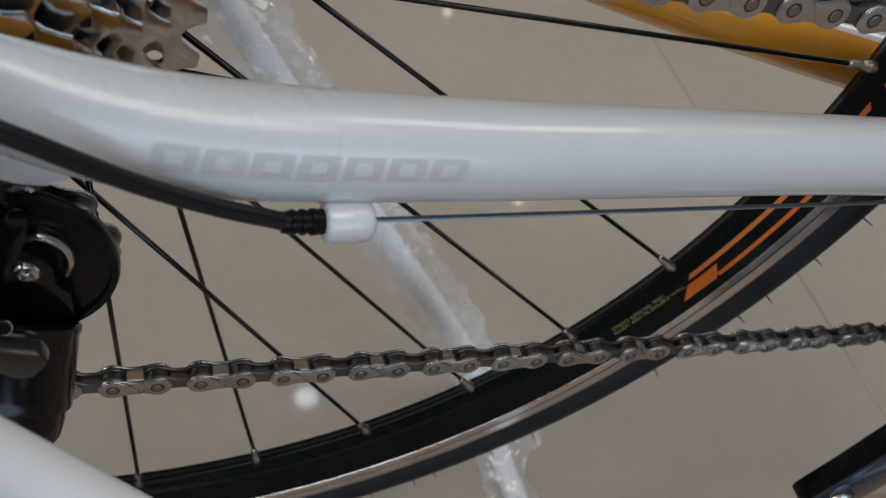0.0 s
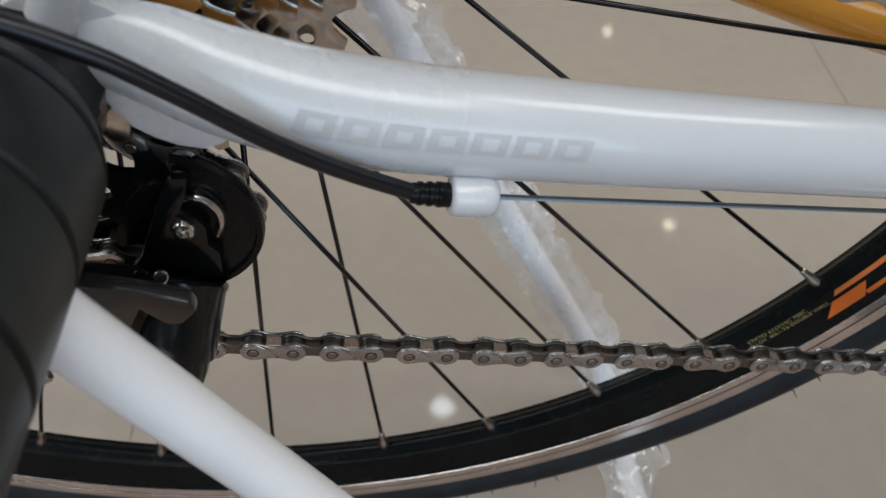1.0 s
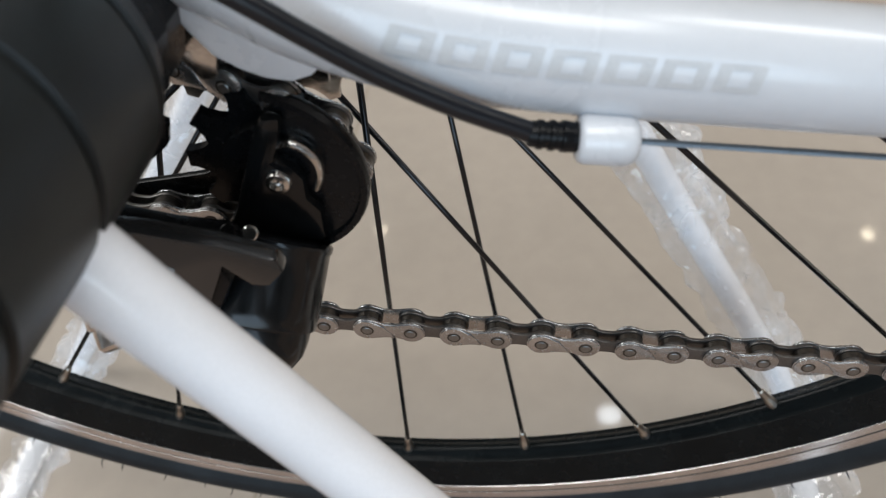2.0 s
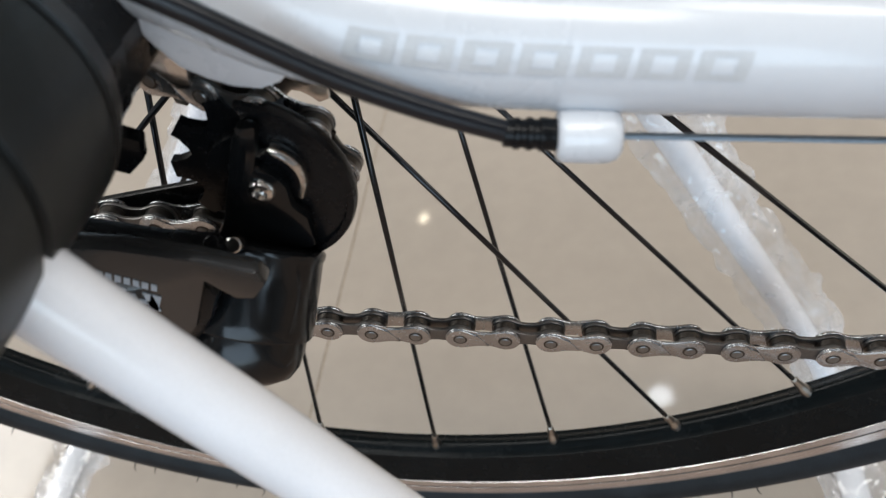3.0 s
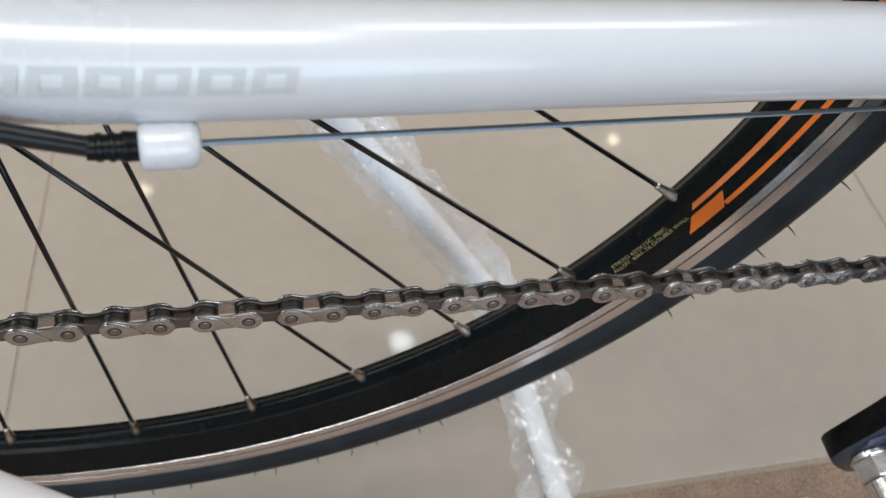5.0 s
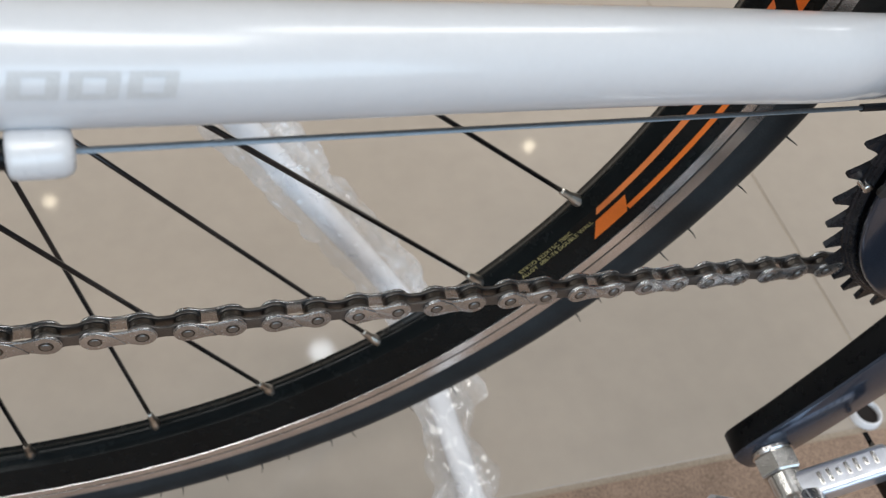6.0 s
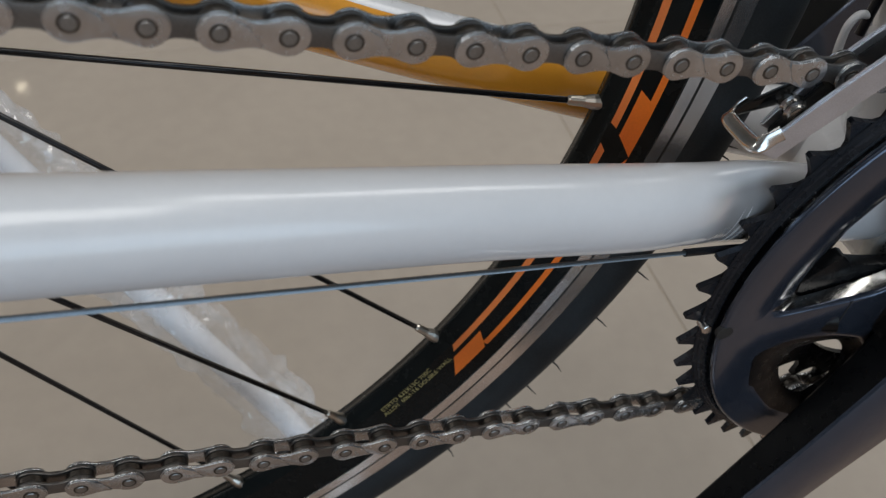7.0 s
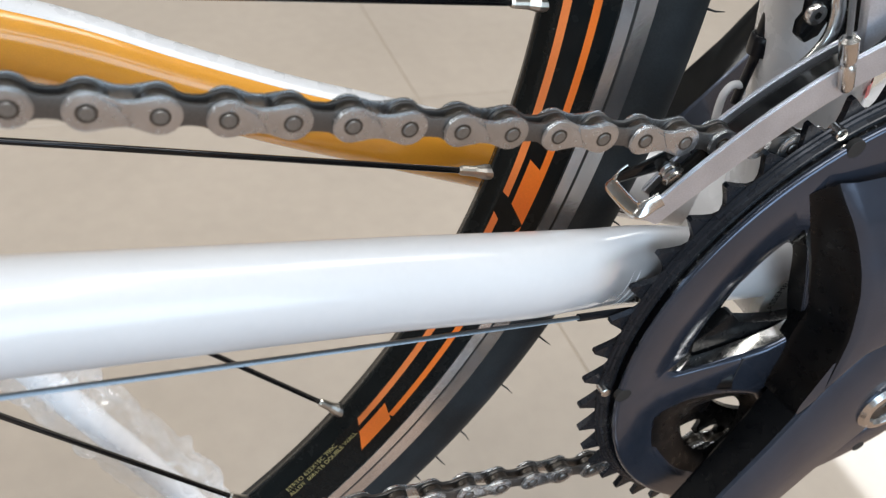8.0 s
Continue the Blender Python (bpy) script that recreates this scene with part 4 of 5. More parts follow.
WINDOWS = [
    ([(0.0821, 181.2), (0.0823, 169.9), (0.0815, 157.5), (0.0809, 146.0), (0.0800, 139.0), (0.0775, 134.5), (0.0735, 132.8), (0.0693, 133.4), (0.0585, 136.3), (0.0481, 141.2), (0.0400, 148.5), (0.0345, 156.1), (0.0312, 170.3), (0.0352, 176.5), (0.0418, 180.6), (0.0520, 181.6), (0.0650, 181.8), (0.0770, 182.3)],
     [(0.0675, 180.5), (0.0662, 170.0), (0.0654, 158.0), (0.0644, 147.0), (0.0642, 141.0), (0.0638, 138.2), (0.0618, 137.4), (0.0590, 137.8), (0.0530, 140.8), (0.0454, 147.2), (0.0395, 153.5), (0.0345, 160.5), (0.0299, 168.5), (0.0340, 175.0), (0.0400, 178.5), (0.0480, 181.0), (0.0575, 183.1), (0.0645, 183.8)]),
    ([(0.0811, 196.4), (0.0685, 194.9), (0.0519, 201.1), (0.0416, 214.9), (0.0413, 226.9), (0.0551, 240.4), (0.0763, 244.5), (0.0835, 243.0), (0.0842, 228.0), (0.0838, 211.0)],
     [(0.0690, 215.0), (0.0620, 213.0), (0.0545, 216.0), (0.0480, 223.0), (0.0490, 232.0), (0.0560, 240.0), (0.0650, 243.0), (0.0740, 241.0), (0.0755, 236.0), (0.0730, 225.0)]),
]
for a, b in ((283.0, 347.0), (10.0, 96.0)):
    front = [(0.0830, a), (0.0840, a * 0.67 + b * 0.33), (0.0840, a * 0.33 + b * 0.67), (0.0830, b), (0.0560, b - 2), (0.0360, (a + b) / 2 + 12), (0.0360, (a + b) / 2 - 12), (0.0560, a + 2)]
    WINDOWS.append((front, [(r * 0.93, (g - (a + b) / 2) * 0.9 + (a + b) / 2) for r, g in front]))
FACE_Y, BACK_Y = -0.0566, -0.0497
bm = BM()
loops = {}
for y, pick in ((FACE_Y, 0), (BACK_Y, 1)):
    rings = [circle(KX, KZ, 0.0958 if pick == 0 else 0.0940, 120)] + [rounded(w[pick]) for w in WINDOWS]
    edges, made = [], []
    for ring in rings:
        vs = [bm.verts.new((x, y, z)) for x, z in ring]
        made.append(vs)
        edges += [bm.edges.new((vs[i], vs[(i + 1) % len(vs)])) for i in range(len(vs))]
    bmesh.ops.triangle_fill(bm, use_beauty=True, use_dissolve=False, edges=edges)
    loops[pick] = made
walls = set()
for front, back in zip(loops[0], loops[1]):
    for i in range(len(front)):
        k = (i + 1) % len(front)
        f = bm.faces.new((front[i], front[k], back[k], back[i]))
        walls.add(f)
bmesh.ops.recalc_face_normals(bm, faces=bm.faces)
bm.normal_update()
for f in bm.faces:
    # upper window: upward walls take the steel, the slope under its rim is painted like the face; all other walls get
    # the black that stands for shade
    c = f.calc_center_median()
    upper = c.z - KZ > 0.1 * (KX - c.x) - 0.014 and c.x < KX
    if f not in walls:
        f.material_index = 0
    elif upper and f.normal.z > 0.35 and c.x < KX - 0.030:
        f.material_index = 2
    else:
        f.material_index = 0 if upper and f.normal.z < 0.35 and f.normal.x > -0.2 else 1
rim_edges = [e for e in bm.edges if e.calc_face_angle(0) > radians(28) and all(abs(v.co.y - FACE_Y) < 1e-6 for v in e.verts)]
bmesh.ops.bevel(bm, geom=rim_edges, offset=0.0018, segments=4, affect="EDGES", profile=0.5)
crank = part("crankset", bm, [M_CRANK, M_CRANK_SHADE, M_STEEL], bike, "dark grey crankset with black chainrings", 32)
part("chainring", ring_bm, M_RING, crank, "black fifty-tooth outer chainring", 25)
bm = BM()
lathe(bm, [(0.0855, -0.0515), (0.0958, -0.0515), (0.0961, -0.0530), (0.0968, -0.0530), (0.0972, -0.0518), (0.0979, -0.0516), (0.0982, -0.0509), (0.0990, -0.0508), (0.0993, -0.0502), (0.0855, -0.0502)], (KX, 0, KZ), 160)
part("ring_edge", bm, M_RING, crank, "stepped black ring edge")
bm = BM()
plate(bm, gear(KX, KZ, 34, 0.0032, 0.0036, 0.0, 0.16), INNER_Y - 0.0010, INNER_Y + 0.0010, 0, [circle(KX, KZ, 0.056, 60)])
part("chainring", bm, M_BLACK, crank, "black inner chainring", 25)
for a in ARMS:
    bm = BM()
    sweep(bm, [(*polar(0.050, a)[:1], -0.053, polar(0.050, a)[1]), (polar(0.060, a)[0], -0.049, polar(0.060, a)[1])], 0.006, 16, up=(0, 1, 0))
    block(bm, polar(0.058, a)[0], -0.0490, polar(0.058, a)[1], 0.022, 0.011, 0.018, 0.003, Matrix.Rotation(radians(-a), 4, "Y"))
    part("ring_tab", bm, M_BLACK, crank, "black fixing tab")
bm = BM()
plate(bm, [(0.3437, -0.1070), (0.3423, -0.0970), (0.3491, -0.0914), (0.3520, -0.0880), (0.3535, -0.0872), (0.3550, -0.0880), (0.3582, -0.0913), (0.3653, -0.0930), (0.3743, -0.0944), (0.3817, -0.0947), (0.3900, -0.0945), (0.3900, -0.1060), (0.3680, -0.1080), (0.3520, -0.1120)], -0.0488, -0.0440, 0.0006)
part("ring_bridge", bm, M_BLACK, crank, "black arm that carries the inner chainring")
for a in (185.5, 121.5, 60.0, 300.0, 243.0):
    bm = BM()
    px, pz = polar(0.0978, a)
    rod(bm, (px, -0.0490, pz), (px, -0.0532, pz), 0.0019, 14)
    part("ring_pin", bm, M_STEEL, crank, "small silver pin")
    bm = BM()
    px, pz = polar(0.0940, a - 0.9)
    # flat dark disc on the face puts a recess's shade into its colour
    rod(bm, (px, -0.0550, pz), (px, -0.05675, pz), 0.0028, 18, bevel=0.0001)
    part("pin_recess", bm, M_INK, crank)
CA = 233.0  # the way the arm points


def crank_arm(side, ang, yin0, yin1, thick0, thick1):
    bm = BM()
    ux, uz = math.cos(radians(ang)), math.sin(radians(ang))
    # place along the arm, half width on the upper and on the lower side, rise
    rows = [(-0.027, 0.0110, 0.0160, 0.0), (-0.020, 0.0160, 0.0240, 0.0), (0.0, 0.0185, 0.0280, 0.0), (0.020, 0.0178, 0.0240, 0.1), (0.045, 0.0158, 0.0180, 0.3), (0.080, 0.0140, 0.0142, 0.55),
            (0.120, 0.0130, 0.0130, 0.8), (0.150, 0.0128, 0.0128, 0.95), (0.168, 0.0122, 0.0122, 1.0), (0.1735, 0.0108, 0.0108, 1.0), (0.1765, 0.0080, 0.0080, 1.0)]
    rings = []
    for s, wa, wb, f in rows:
        y0, th = yin0 + (yin1 - yin0) * f, thick0 + (thick1 - thick0) * f
        sec = []
        for u, v in ((-0.96, 0.0), (0.96, 0.0), (1, 0.05), (1, 0.90), (0.95, 0.97), (0.5, 1.02), (0.0, 1.03), (-0.5, 0.98), (-0.85, 0.90), (-0.97, 0.83), (-1, 0.76), (-1, 0.05)):
            w = wb if u > 0 else wa
            px, pz = AX + ux * s - uz * w * u, AZ + uz * s + ux * w * u
            sec.append(bm.verts.new((px, side * (y0 + th * v), pz)))
        rings.append(sec)
    for a, b in zip(rings, rings[1:]):
        for k in range(12):
            f = bm.faces.new((a[k], a[(k + 1) % 12], b[(k + 1) % 12], b[k]))
            # sides and back: black put in for dark reflections
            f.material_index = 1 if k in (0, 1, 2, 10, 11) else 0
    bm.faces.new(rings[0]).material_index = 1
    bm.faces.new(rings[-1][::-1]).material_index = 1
    bmesh.ops.recalc_face_normals(bm, faces=bm.faces)
    return bm


part("crank_arm", crank_arm(-1, CA, 0.0540, 0.0735, 0.0200, 0.0130), [M_CRANK, M_CRANK_SHADE], crank, "dark grey crank arm with its shaded sides coloured black", 35)
bm = crank_arm(1, CA - 180, 0.0500, 0.0700, 0.020, 0.0160)
bm.normal_update()
# inner face gets the grey that stands in for a bluish reflected strip
for f in bm.faces:
    f.material_index = 1 if f.normal.y < -0.5 else 0
part("crank_arm", bm, [M_GLOSS, M_CRANK], crank, "glossy black crank arm, inner face grey in place of a lit strip", 35)
# raised root of the upper spider arm; its steep flank is black in place of a dark reflection
ridge = smooth_path([(0.0900, 124.5, 0.0590), (0.0845, 124.8, 0.0610), (0.0759, 125.0, 0.0640), (0.0663, 126.2, 0.0670), (0.0574, 129.0, 0.0700), (0.0481, 134.3, 0.0720), (0.0373, 146.4, 0.0735), (0.0305, 168.3, 0.0739), (0.0300, 190.0, 0.0736), (0.0370, 207.0, 0.0722)], 6)
rim_foot = smooth_path([(0.0900, 129.5), (0.0845, 130.2), (0.0772, 131.4), (0.0680, 133.4), (0.0586, 135.7), (0.0475, 141.0), (0.0382, 149.4), (0.0345, 170.0), (0.0336, 187.0), (0.0374, 206.6)], 6)
bm = BM()
rows3 = []
for (r, a, y), (fr, fa) in zip(ridge, rim_foot):
    ring = []
    for k in range(10):
        t = k / 9
        g = t * t * (3 - 2 * t) * 0.7 + t ** 2.2 * 0.3
        ring.append((fr + (r - fr) * t, fa + (a - fa) * t, 0.05668 + (y - 0.05668) * g))
    ring += [(r * 0.96, a * 0.9 + 9.0, y + 0.0005), (r * 0.9, a * 0.6 + 90 * 0.4, y + 0.0010), (r * 0.8, 82.0, y)]
    x, z = cage_at(fr, fa)
    rows3.append([bm.verts.new((cage_at(rr, aa)[0], -yy, cage_at(rr, aa)[1])) for rr, aa, yy in ring] + [bm.verts.new((x, -0.05668, z)), bm.verts.new((x, -0.0520, z))])
for p, q in zip(rows3, rows3[1:]):
    for k in range(len(p) - 1):
        if k != 12:
            f = bm.faces.new((p[k], p[k + 1], q[k + 1], q[k]))
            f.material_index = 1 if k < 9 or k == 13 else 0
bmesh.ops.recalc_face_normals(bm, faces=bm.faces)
part("spider_arm", bm, [M_CRANK, M_CRANK_SHADE], crank, "dark grey spider arm with a flank coloured black for shade", 80)
for name, rows, mat, label in (("crank_cap", [(0.0060, -0.0740), (0.0105, -0.0740), (0.0112, -0.0762), (0.0100, -0.0778), (0.0078, -0.0780), (0.0066, -0.0768)], M_STEEL, "bright crank cap with a dark hollow"),
                               ("cap_hollow", [(0.0005, -0.0750), (0.0068, -0.0750), (0.0068, -0.0766), (0.0005, -0.0762)], M_GLOSS, "")):
    bm = BM()
    lathe(bm, rows, (AX + 0.0045, 0, AZ - 0.0165), 32)
    part(name, bm, mat, crank, label)

# fine joints where the spider meets the arm
for pts in ([(0.0495, 181.2, 0.05672), (0.0500, 188.0, 0.05672), (0.0515, 196.0, 0.05672), (0.0530, 200.5, 0.05672)],):
    bm = BM()
    sweep(bm, [(polar(r, a)[0], -y, polar(r, a)[1]) for r, a, y in pts], (0.00022, 0.00010), 6, up=(0, 1, 0))
    part("joint_line", bm, M_INK, crank)

# pedal on the drive side
PX, PZ = AX + 0.164 * math.cos(radians(CA)), AZ + 0.164 * math.sin(radians(CA))
bm = BM()
rod(bm, (PX, -0.0855, PZ), (PX, -0.0880, PZ), 0.0086, 28, bevel=0.0006)
rod(bm, (PX, -0.0880, PZ), (PX, -0.0965, PZ), 0.0090, 6, bevel=0.0007)
rod(bm, (PX, -0.0960, PZ), (PX, -0.1080, PZ), 0.0070, 24)
pedal = part("pedal", bm, M_STEEL, bike, "silver pedal axle and black cage")
bm = BM()
sweep(bm, [(PX, -0.107, PZ), (PX, -0.118, PZ), (PX, -0.150, PZ), (PX, -0.185, PZ)], [0.011, 0.013, 0.0115, 0.009], 28)
part("pedal_body", bm, M_STEEL, pedal, "polished silver pedal barrel")
bm = BM()
lean = Matrix.Rotation(radians(-22), 4, "Y")
block(bm, PX + 0.0185, -0.1040, PZ + 0.0075, 0.0400, 0.0120, 0.0120, 0.0026, lean, 3)
web = part("pedal_web", bm, M_ALU, pedal, "cast silver web of the pedal")
for k in range(7):
    bm = BM()
    block(bm, PX + 0.0085 + 0.0034 * k, -0.1040 + 0.0002 * k, PZ + 0.0101 + 0.00137 * k, 0.0016, 0.0052 if k not in (2, 5) else 0.0030, 0.0010, 0.0003, lean)
    part("mark_bar", bm, M_STEEL, pedal, "small raised cast bar")
bm = BM()
sweep(bm, smooth_path([(PX - 0.002, -0.1120, PZ - 0.001), (PX - 0.018, -0.1115, PZ), (PX - 0.037, -0.1060, PZ + 0.003)], 5), 0.0068, 18)
part("pedal_web", bm, M_ALU, pedal, "cast silver web of the pedal")
for s in (-1, 1):
    bm = BM()
    outline = [(-0.0900, 0.0000), (-0.0905, 0.0130)] if s > 0 else [(-0.1250, 0.0), (-0.1255, 0.0120)]
    for k in range(9 if s > 0 else 0):
        y = -0.0940 - 0.0105 * k
        outline += [(y, 0.0120), (y - 0.0035, 0.0160), (y - 0.0065, 0.0120)]
    outline += [(-0.1900, 0.0110), (-0.1900, -0.0060), (-0.1000 if s > 0 else -0.1300, -0.0060)]
    a = [bm.verts.new((PX + s * 0.0355 + 0.7 * (0.013 - z if s > 0 else 0.0), y, PZ + z)) for y, z in outline]
    f = bm.faces.new(a)
    r = bmesh.ops.extrude_face_region(bm, geom=[f])
    bmesh.ops.translate(bm, verts=[v for v in r["geom"] if isinstance(v, bmesh.types.BMVert)], vec=(-s * 0.0024, 0, 0))
    bmesh.ops.recalc_face_normals(bm, faces=bm.faces)
    part("pedal_cage", bm, M_BLACK, pedal, "black toothed cage side")
    bm = BM()
    block(bm, PX + s * 0.042, -0.1230 - (0.03 if s < 0 else 0.0), PZ + 0.006, 0.013, 0.040, 0.014, 0.003)
    part("reflector_block", bm, M_BLACK, pedal, "black plastic block on the pedal")

# ---------------- front derailleur ----------------


def arc_band(bm, r0, r1, a0, a1, y0, y1, flare=0.0, n=24, flick=0.0):
    """A curved band round the crank's axis."""
    rows = []
    for k in range(n + 1):
        f = k / n
        a = a0 + (a1 - a0) * f
        tip = flick * max(0.0, 1 - f / 0.3) ** 2
        rows.append([bm.verts.new((cage_at(r, a)[0], y, cage_at(r, a)[1])) for r, y in ((r0 + tip * 1.6, y0 + flare * f), (r1 + tip, y0 + flare * f), (r1 + tip, y1 + flare * f), (r0 + tip * 1.6, y1 + flare * f))])
    for a, b in zip(rows, rows[1:]):
        for k in range(4):
            bm.faces.new((a[k], a[(k + 1) % 4], b[(k + 1) % 4], b[k]))
    bm.faces.new(rows[0][::-1])
    bm.faces.new(rows[-1])
    bmesh.ops.recalc_face_normals(bm, faces=bm.faces)
    sharp = [e for e in bm.edges if e.calc_face_angle(0) > radians(50)]
    bmesh.ops.bevel(bm, geom=sharp, offset=0.0005, segments=2, affect="EDGES")


bm = BM()
arc_band(bm, 0.1148, 0.1246, 148.5, 84, -0.0532, -0.0518, flick=0.0035)
fmech = part("front_derailleur", bm, M_ALU, bike, "silver front derailleur with an open cage")
bm = BM()
arc_band(bm, 0.1130, 0.1215, 147.0, 92, -0.0425, -0.0410)
part("cage_plate", bm, M_ALU, fmech, "polished inner cage plate")
# solid black band stands in for the shade between the cage plates
bm = BM()
arc_band(bm, 0.1150, 0.1195, 147.0, 94, -0.0500, -0.0428)
part("cage_channel", bm, M_GLOSS, fmech, "solid dark band in place of the shaded gap between the cage plates")
bm = BM()
sweep(bm, smooth_path([(0.3045, -0.0362, -0.0318), (0.3006, -0.0366, -0.0345), (0.2992, -0.0380, -0.0354), (0.2987, -0.0440, -0.0350), (0.2985, -0.0505, -0.0340), (0.2995, -0.0524, -0.0330), (0.3040, -0.0530, -0.0296)], 5), (0.0007, 0.0022), 16, up=(0.62, 0, 0.78))
part("cage_bridge", bm, M_STEEL, fmech)
bm = BM()
sweep(bm, smooth_path([(0.3006, -0.0366, -0.0350), (0.3075, -0.0395, -0.0295), (0.3180, -0.0420, -0.0235)], 5), [(0.0006, 0.0014 + 0.0003 * k) for k in range(11)], 12, up=(-0.6, 0, 0.8))
part("cage_lip", bm, M_GLOSS, fmech, "dark inner lip of the cage")
bm = BM()
sweep(bm, [(0.3133, -0.0400, -0.0293), (0.3131, -0.0425, -0.0295), (0.3131, -0.0430, -0.0295), (0.3129, -0.0450, -0.0297), (0.3129, -0.0455, -0.0297), (0.3127, -0.0475, -0.0299)], [0.0026, 0.0034, 0.0026, 0.0034, 0.0026, 0.0034], 20)
part("cage_screw", bm, M_STEEL, fmech, "small ribbed cage screw")
bm = BM()
sweep(bm, smooth_path([(0.3450, -0.0385, -0.0060), (0.3505, -0.0385, -0.0005), (0.3540, -0.0380, 0.0060), (0.3540, -0.0370, 0.0125), (0.3525, -0.0360, 0.0190), (0.3500, -0.0340, 0.0450)], 6), (0.0030, 0.0016), 18, up=(0, 1, 0))
part("link_arm", bm, M_STEEL, fmech, "polished curved link arm")
bm = BM()
sweep(bm, smooth_path([(0.3490, -0.0400, -0.0075), (0.3545, -0.0400, -0.0015), (0.3575, -0.0400, 0.0060), (0.3580, -0.0390, 0.0140), (0.3560, -0.0370, 0.0450)], 6), (0.0018, 0.0024), 14, up=(0, 1, 0))
part("link_arm", bm, M_BLACK, fmech, "black pivot arm")
bm = BM()
plate(bm, [(0.3435, 0.0240), (0.3440, 0.0160), (0.3452, 0.0110), (0.3440, 0.0085), (0.3448, 0.0050), (0.3478, 0.0030), (0.3515, 0.0050), (0.3530, 0.0100), (0.3510, 0.0240)], -0.0362, -0.0330, 0.0008)
part("clamp_plate", bm, M_BLACK, fmech, "black clamp plate")
bm = BM()
lathe(bm, [(0.0011, -0.0378), (0.0026, -0.0378), (0.0030, -0.0372), (0.0030, -0.0360), (0.0011, -0.0360)], (0.3466, 0, 0.0118), 24)
part("clamp_bolt", bm, M_STEEL, fmech, "silver clamp bolt with a dark socket")
bm = BM()
plate(bm, [(0.3500, 0.0210), (0.3540, 0.0115), (0.3562, 0.0050), (0.3605, 0.0085), (0.3635, 0.0130), (0.3600, 0.0300), (0.3520, 0.0320)], -0.0475, -0.0440, 0.0010)
part("link_plate", bm, M_ALU, fmech, "satin grey link plate")
bm = BM()
ea, eb = Vector((0.3412, -0.054, 0.0147)), Vector((0.3478, -0.0545, -0.0002))
sweep(bm, [ea.lerp(eb, f) for f in (0.0, 0.06, 0.42, 0.50, 0.58, 0.92, 1.0)], [0.0014, 0.0024, 0.0023, 0.0016, 0.0021, 0.0020, 0.0014], 16)
part("cable_end", bm, M_STEEL, fmech, "crimped silver cable end")
bm = BM()
rod(bm, (0.3410, -0.0540, 0.0150), (0.3250, -0.0500, 0.0600), 0.0008, 8)
part("gear_cable", bm, M_CABLE, fmech, "thin steel cable")
bm = BM()
sweep(bm, smooth_path([(0.3722, 0.004, -0.0410), (0.3726, 0.004, -0.0330), (0.3732, 0.004, -0.0235), (0.3734, 0.004, -0.0225), (0.3730, 0.004, -0.0160), (0.3730, 0.004, -0.0150), (0.3728, 0.004, -0.0040), (0.372, 0.003, 0.060)], 3),
      [0.0016] * 6 + [0.0018, 0.0028, 0.0034, 0.0037, 0.0039, 0.0039, 0.0038, 0.0034, 0.0028] + [0.0026] * 7, 16, up=(0, 1, 0))
part("rubber_sleeved_cable", bm, M_HOUSING, bike, "black cable with a rubber grommet")
bm = BM()
sweep(bm, smooth_path([(0.3672, 0.004, -0.0500), (0.3662, 0.004, -0.0430), (0.3662, 0.004, -0.0375), (0.3685, 0.004, -0.0340), (0.3722, 0.004, -0.0345), (0.3735, 0.004, -0.0375)], 6), 0.0014, 14, up=(0, 1, 0))
part("cable_guide", bm, M_WHITE, bike, "white hooked cable guide")
# red warning sticker on the seat tube
bm = BM()
for z0 in (-0.0285, -0.0205):
    g = [[bm.verts.new((0.3935 + (-0.0265 - z) * 0.22 + 0.0206 * math.sin(radians(a)), -0.0206 * math.cos(radians(a)), z)) for z in (z0, z0 + (0.0050 if z0 < -0.025 else 0.0110))] for a in range(22, 87, 8)]
    for a, b in zip(g, g[1:]):
        bm.faces.new((a[0], b[0], b[1], a[1]))
part("warning_sticker", bm, M_RED, seat_tube, "red sticker in two bars")


def ring_text(body, r, a0, size, y, mat, owner, name):
    """Words round the crank's axis, read from outside."""
    cu = bpy.data.curves.new(name, "FONT")
    cu.body, cu.size = body, size
    tmp = new(name + "_curve", cu)
    bpy.context.view_layer.update()
    me = bpy.data.meshes.new_from_object(tmp.evaluated_get(bpy.context.evaluated_depsgraph_get()))
    bpy.data.objects.remove(tmp)
    for v in me.vertices:
        a = radians(a0) - v.co.x / r
        rr = r + v.co.y
        v.co = (KX + rr * math.cos(a), y, KZ + rr * math.sin(a) + HZ)
    me.materials.append(mat)
    ob = new(name, me)
    ob.parent = owner


ring_text("DISASSEMBLE", 0.0243, 196.5, 0.0036, -0.0387, M_INK, cup, "cup_print")

# ---------------- display stand ----------------
stand = thing("display_stand", "white tubular display stand with black rubber sleeves at the axle", "bike stand")
FZ = -HZ + 0.0075
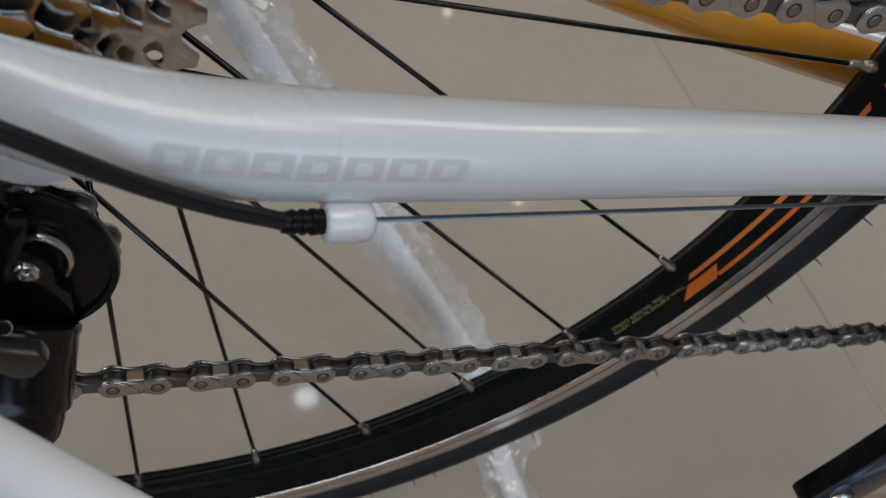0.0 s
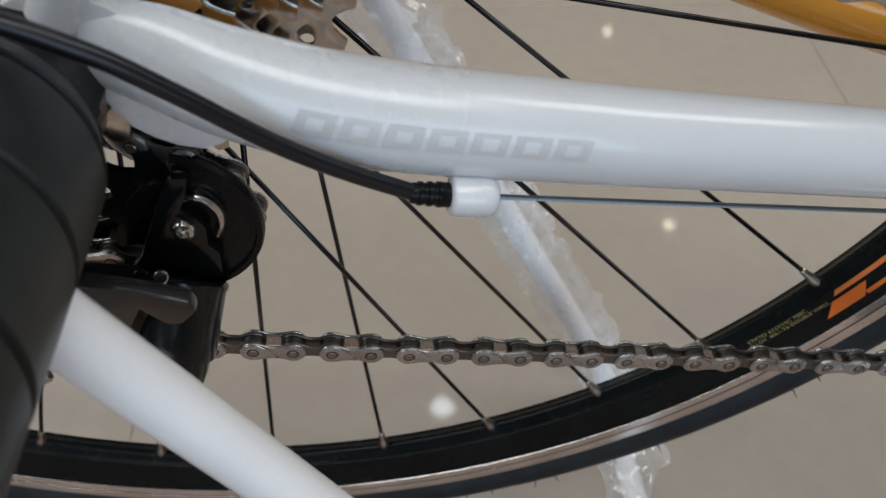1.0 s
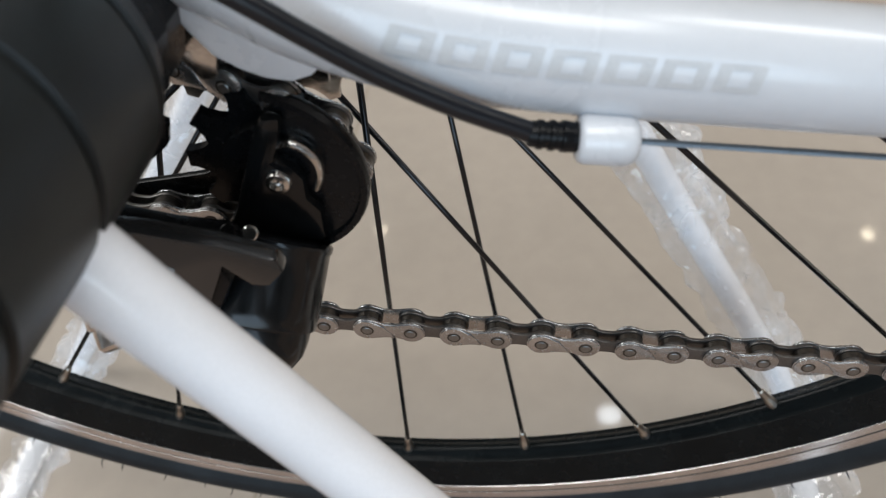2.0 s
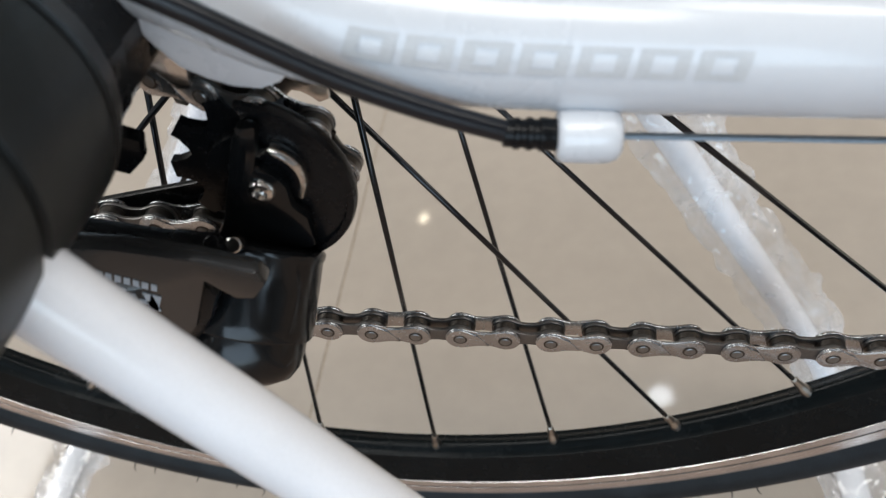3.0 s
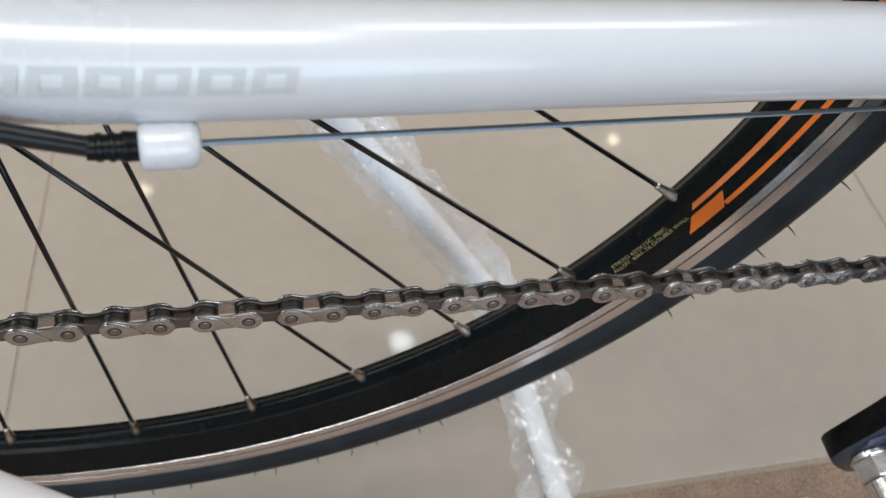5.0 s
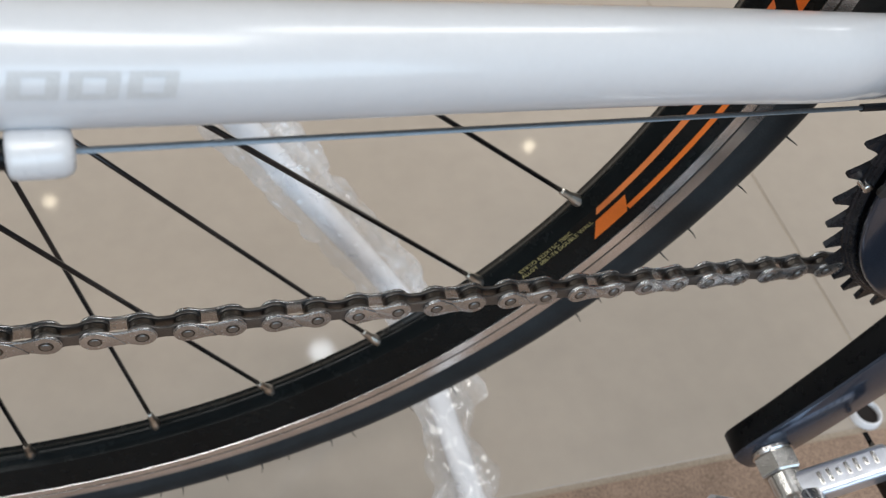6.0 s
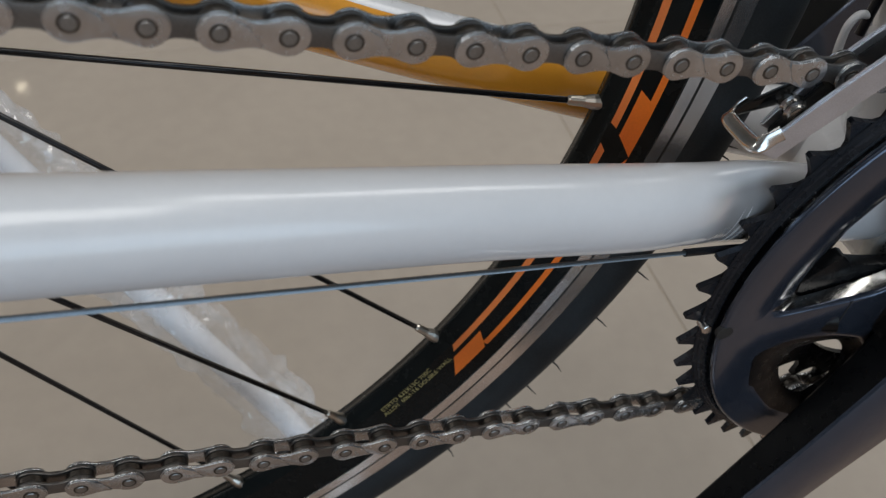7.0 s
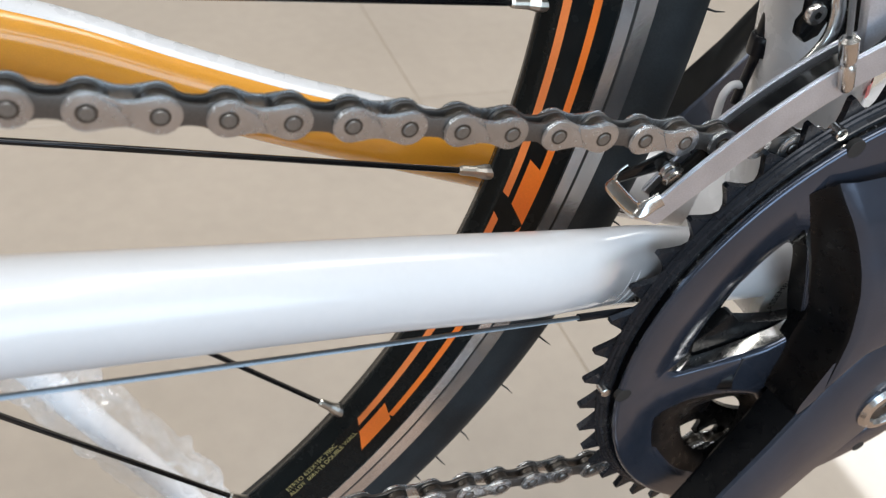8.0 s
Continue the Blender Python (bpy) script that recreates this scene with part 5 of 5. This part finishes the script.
for name, near, far, label in (("front_frame", (0.222, -0.147), (0.2095, 0.0895), "white bent tube with a cross bar on the floor"), ("rear_frame", (-0.262, -0.130), (-0.262, 0.105), "white bent tube behind the wheel")):
    top_n, top_f = Vector((-0.004, -0.1225, 0.002)), Vector((0.012, 0.116, 0.0))
    foot_n, foot_f = Vector((*near, FZ)), Vector((*far, FZ))
    pts = [top_n.lerp(foot_n, f) for f in (0.0, 0.3, 0.6, 0.92)] + [foot_n.lerp(foot_f, f) - Vector((0.006 * f * (2.2 - f) if name == "front_frame" else 0.0, 0, 0)) for f in (0.05, 0.3, 0.7, 0.95)] + [foot_f.lerp(top_f, f) for f in (0.08, 0.4, 0.7, 1.0)]
    bm = BM()
    sweep(bm, smooth_path([tuple(p) for p in pts], 8), 0.0071, 24, up=(0.3, 0.2, 0.9))
    part(name, bm, M_STAND, stand, label)
sleeve_rows = [(0.0130, 0.0180), (0.0140, 0.0218), (0.020, 0.0236), (0.0205, 0.0228), (0.0225, 0.0228), (0.023, 0.0238), (0.046, 0.0240), (0.0465, 0.0230), (0.0485, 0.0230), (0.049, 0.0240), (0.074, 0.0242), (0.0745, 0.0232), (0.0765, 0.0232), (0.077, 0.0242), (0.102, 0.0242), (0.106, 0.0200)]
for s in (-1, 1):
    bm = BM()
    base, way = Vector((-0.0143, s * 0.076, -0.0025)), Vector((0.051, s * 0.985, 0.149)).normalized()
    sweep(bm, [base + way * t for t, r in sleeve_rows], [r * 1.085 for t, r in sleeve_rows], 48)
    part("rubber_sleeve", bm, M_RUBBER, stand, "black ribbed rubber sleeve")
    bm = BM()
    sweep(bm, [base + way * t for t in (-0.0085, -0.0078, 0.0040, 0.0046, 0.0052, 0.0150)], [0.0188, 0.0210, 0.0214, 0.0196, 0.0222, 0.0222], 12)
    part("axle_cup", bm, M_BLACK, stand, "black faceted cup between the sleeve and the axle end", 25)

# crumpled clear wrapping on the far side of the stand


def wrapping(pts, width, seed, name, label):
    """A loose crumpled tube of film round a line: flat facets with sharp creases, and a flap along one side."""
    rs = random.Random(seed)
    line = smooth_path(pts, 60)
    # even steps of 2.2 mm along the line
    run = np.concatenate(([0.0], np.cumsum([np.linalg.norm(b - a) for a, b in zip(line, line[1:])])))
    steps = np.linspace(0.0, run[-1], int(run[-1] / 0.0022))
    line = list(zip(*[np.interp(steps, run, [p[k] for p in line]) for k in range(3)]))
    owner = thing(name, label, "plastic wrap", "wrapping on the stand")
    def film(part_name, wide, lift, seg, a0, a1, note):
        """wide: how far the flattened bag stands out on its two sides."""
        bm = BM()
        rings = []
        for i, p in enumerate(line):
            p = Vector(p)
            tan = (Vector(line[min(i + 1, len(line) - 1)]) - Vector(line[max(i - 1, 0)])).normalized()
            side = tan.cross(Vector((0, 0.7, -0.7))).normalized()
            vert = side.cross(tan)
            z = i * 0.075 + seed * 7.7 + lift * 900
            reach = [w * (0.75 + 0.9 * noise.noise(Vector((z, 3.0 * s, 0))) + 0.3 * noise.noise(Vector((z * 3.1, 9.0 * s, 0)))) for s, w in zip((1, 2), wide)]
            ring = []
            for k in range(seg + 1):
                a = radians(a0 + (a1 - a0) * k / seg)
                ca, sa = math.cos(a), math.sin(a)
                q = Vector((ca * 1.9, sa * 1.2, i * 0.190 + seed * 3.1 + lift * 500))
                crease = 0.95 * noise.voronoi(q * 0.95)[0][0] + 0.25 * noise.voronoi(q * 2.3)[0][0] - 0.38
                w = 0.0080 + max(0.001, reach[0 if ca > 0 else 1])
                ring.append(bm.verts.new(p + side * (w * ca * (1 + 0.12 * crease)) + vert * ((0.0080 + lift) * sa + 0.0085 * crease * (0.25 + abs(ca)))))
            rings.append(ring)
        for a, b in zip(rings, rings[1:]):
            for k in range(seg):
                bm.faces.new((a[k], a[k + 1], b[k + 1], b[k]))
        for v in bm.verts:
            v.co.z = max(v.co.z, -HZ + 0.0005 + 0.0003 * rs.random())
        part(part_name, bm, M_FILM, owner, note, smooth=16).visible_shadow = False

    film("film_layer", (width * 1.3, width * 0.75), 0.0, 52, 0, 360, "clear crumpled film")
    film("film_flap", (width * 0.9, width * 0.4), 0.0018, 16, -40, 60, "loose folded flap of film")
    return owner


for foot, reach, seed, label in ((Vector((0.2095, 0.0895, FZ)), Vector((0.203, -0.030, FZ)), 3, "crumpled clear polythene wrapped round the white stand tube"),
                                 (Vector((-0.262, 0.105, FZ)), Vector((-0.262, -0.03, FZ)), 9, "crumpled clear polythene wrapped round the rear stand tube")):
    top = Vector((0.012, 0.116, 0.0))
    pts = [top.lerp(foot, f) for f in (0.08, 0.35, 0.65, 0.92)] + [foot.lerp(reach, f) - Vector((0.003, 0, 0)) * (1 - f) for f in (0.15, 0.5, 1.0)]
    wrapping([tuple(p) for p in pts], 0.0125, seed, "plastic_wrap", label)

# ---------------- floor ----------------
bm = BM()
block(bm, 0.3, 0.8, -HZ - 0.0257, 9.4, 10.0, 0.05)
floor = tagged(part("floor", bm, M_GROUT), "polished beige tiled showroom floor with narrow joints", "floor", kind="structure")
TILE, JX, JY = 0.6035, -0.1115, -0.027
bm = BM()
block(bm, 0, 0, -0.0025, TILE - 0.0018, TILE - 0.0018, 0.005, 0.0003, None, 1)
tile_mesh = bpy.data.meshes.new("tile")
bm.to_mesh(tile_mesh)
bm.free()
tile_mesh.materials.append(M_TILE)
for i in range(-7, 8):
    for j in range(0, 10):
        cx, cy = JX + TILE * (i + 0.5), JY + TILE * (j + 0.5)
        if ROOM_X0 + 0.3 < cx < ROOM_X1 - 0.3 and cy < ROOM_Y1 - 0.2:
            piece("tile", tile_mesh, floor, Matrix.Translation((cx, cy, 0.0)))
bm = BM()
block(bm, 0.3, (ROOM_Y0 + JY) / 2 - 0.0015, -HZ - 0.0036, 8.8, JY - ROOM_Y0 - 0.003, 0.008, 0.001)
tagged(part("carpet", bm, M_CARPET), "brown short-pile carpet along the tiles", "carpet", kind="structure")

# white foot with a hole at the carpet's edge
FX, FY = 0.4708, -0.0195
bm = BM()
lathe(bm, [(0.0076, 0.0), (0.0076, 0.0046), (0.0081, 0.0052), (0.0088, 0.0050), (0.0098, 0.0032), (0.0101, 0.0)], seg=40)
bmesh.ops.rotate(bm, verts=bm.verts, matrix=Matrix.Rotation(radians(90), 3, "X"))
bmesh.ops.translate(bm, verts=bm.verts, vec=(FX, FY, -HZ))
foot = tagged(part("floor_foot", bm, M_STAND), "round white foot with a dark hole on the tiles", "stand foot")
bm = BM()
rod(bm, (FX, FY, -HZ + 0.0004), (FX, FY, -HZ + 0.0010), 0.0075, 24)
part("hole", bm, material("hole_brown", (0.008, 0.005, 0.004), rough=0.9, grain=0.2), foot, "dark brown inside of the hole")
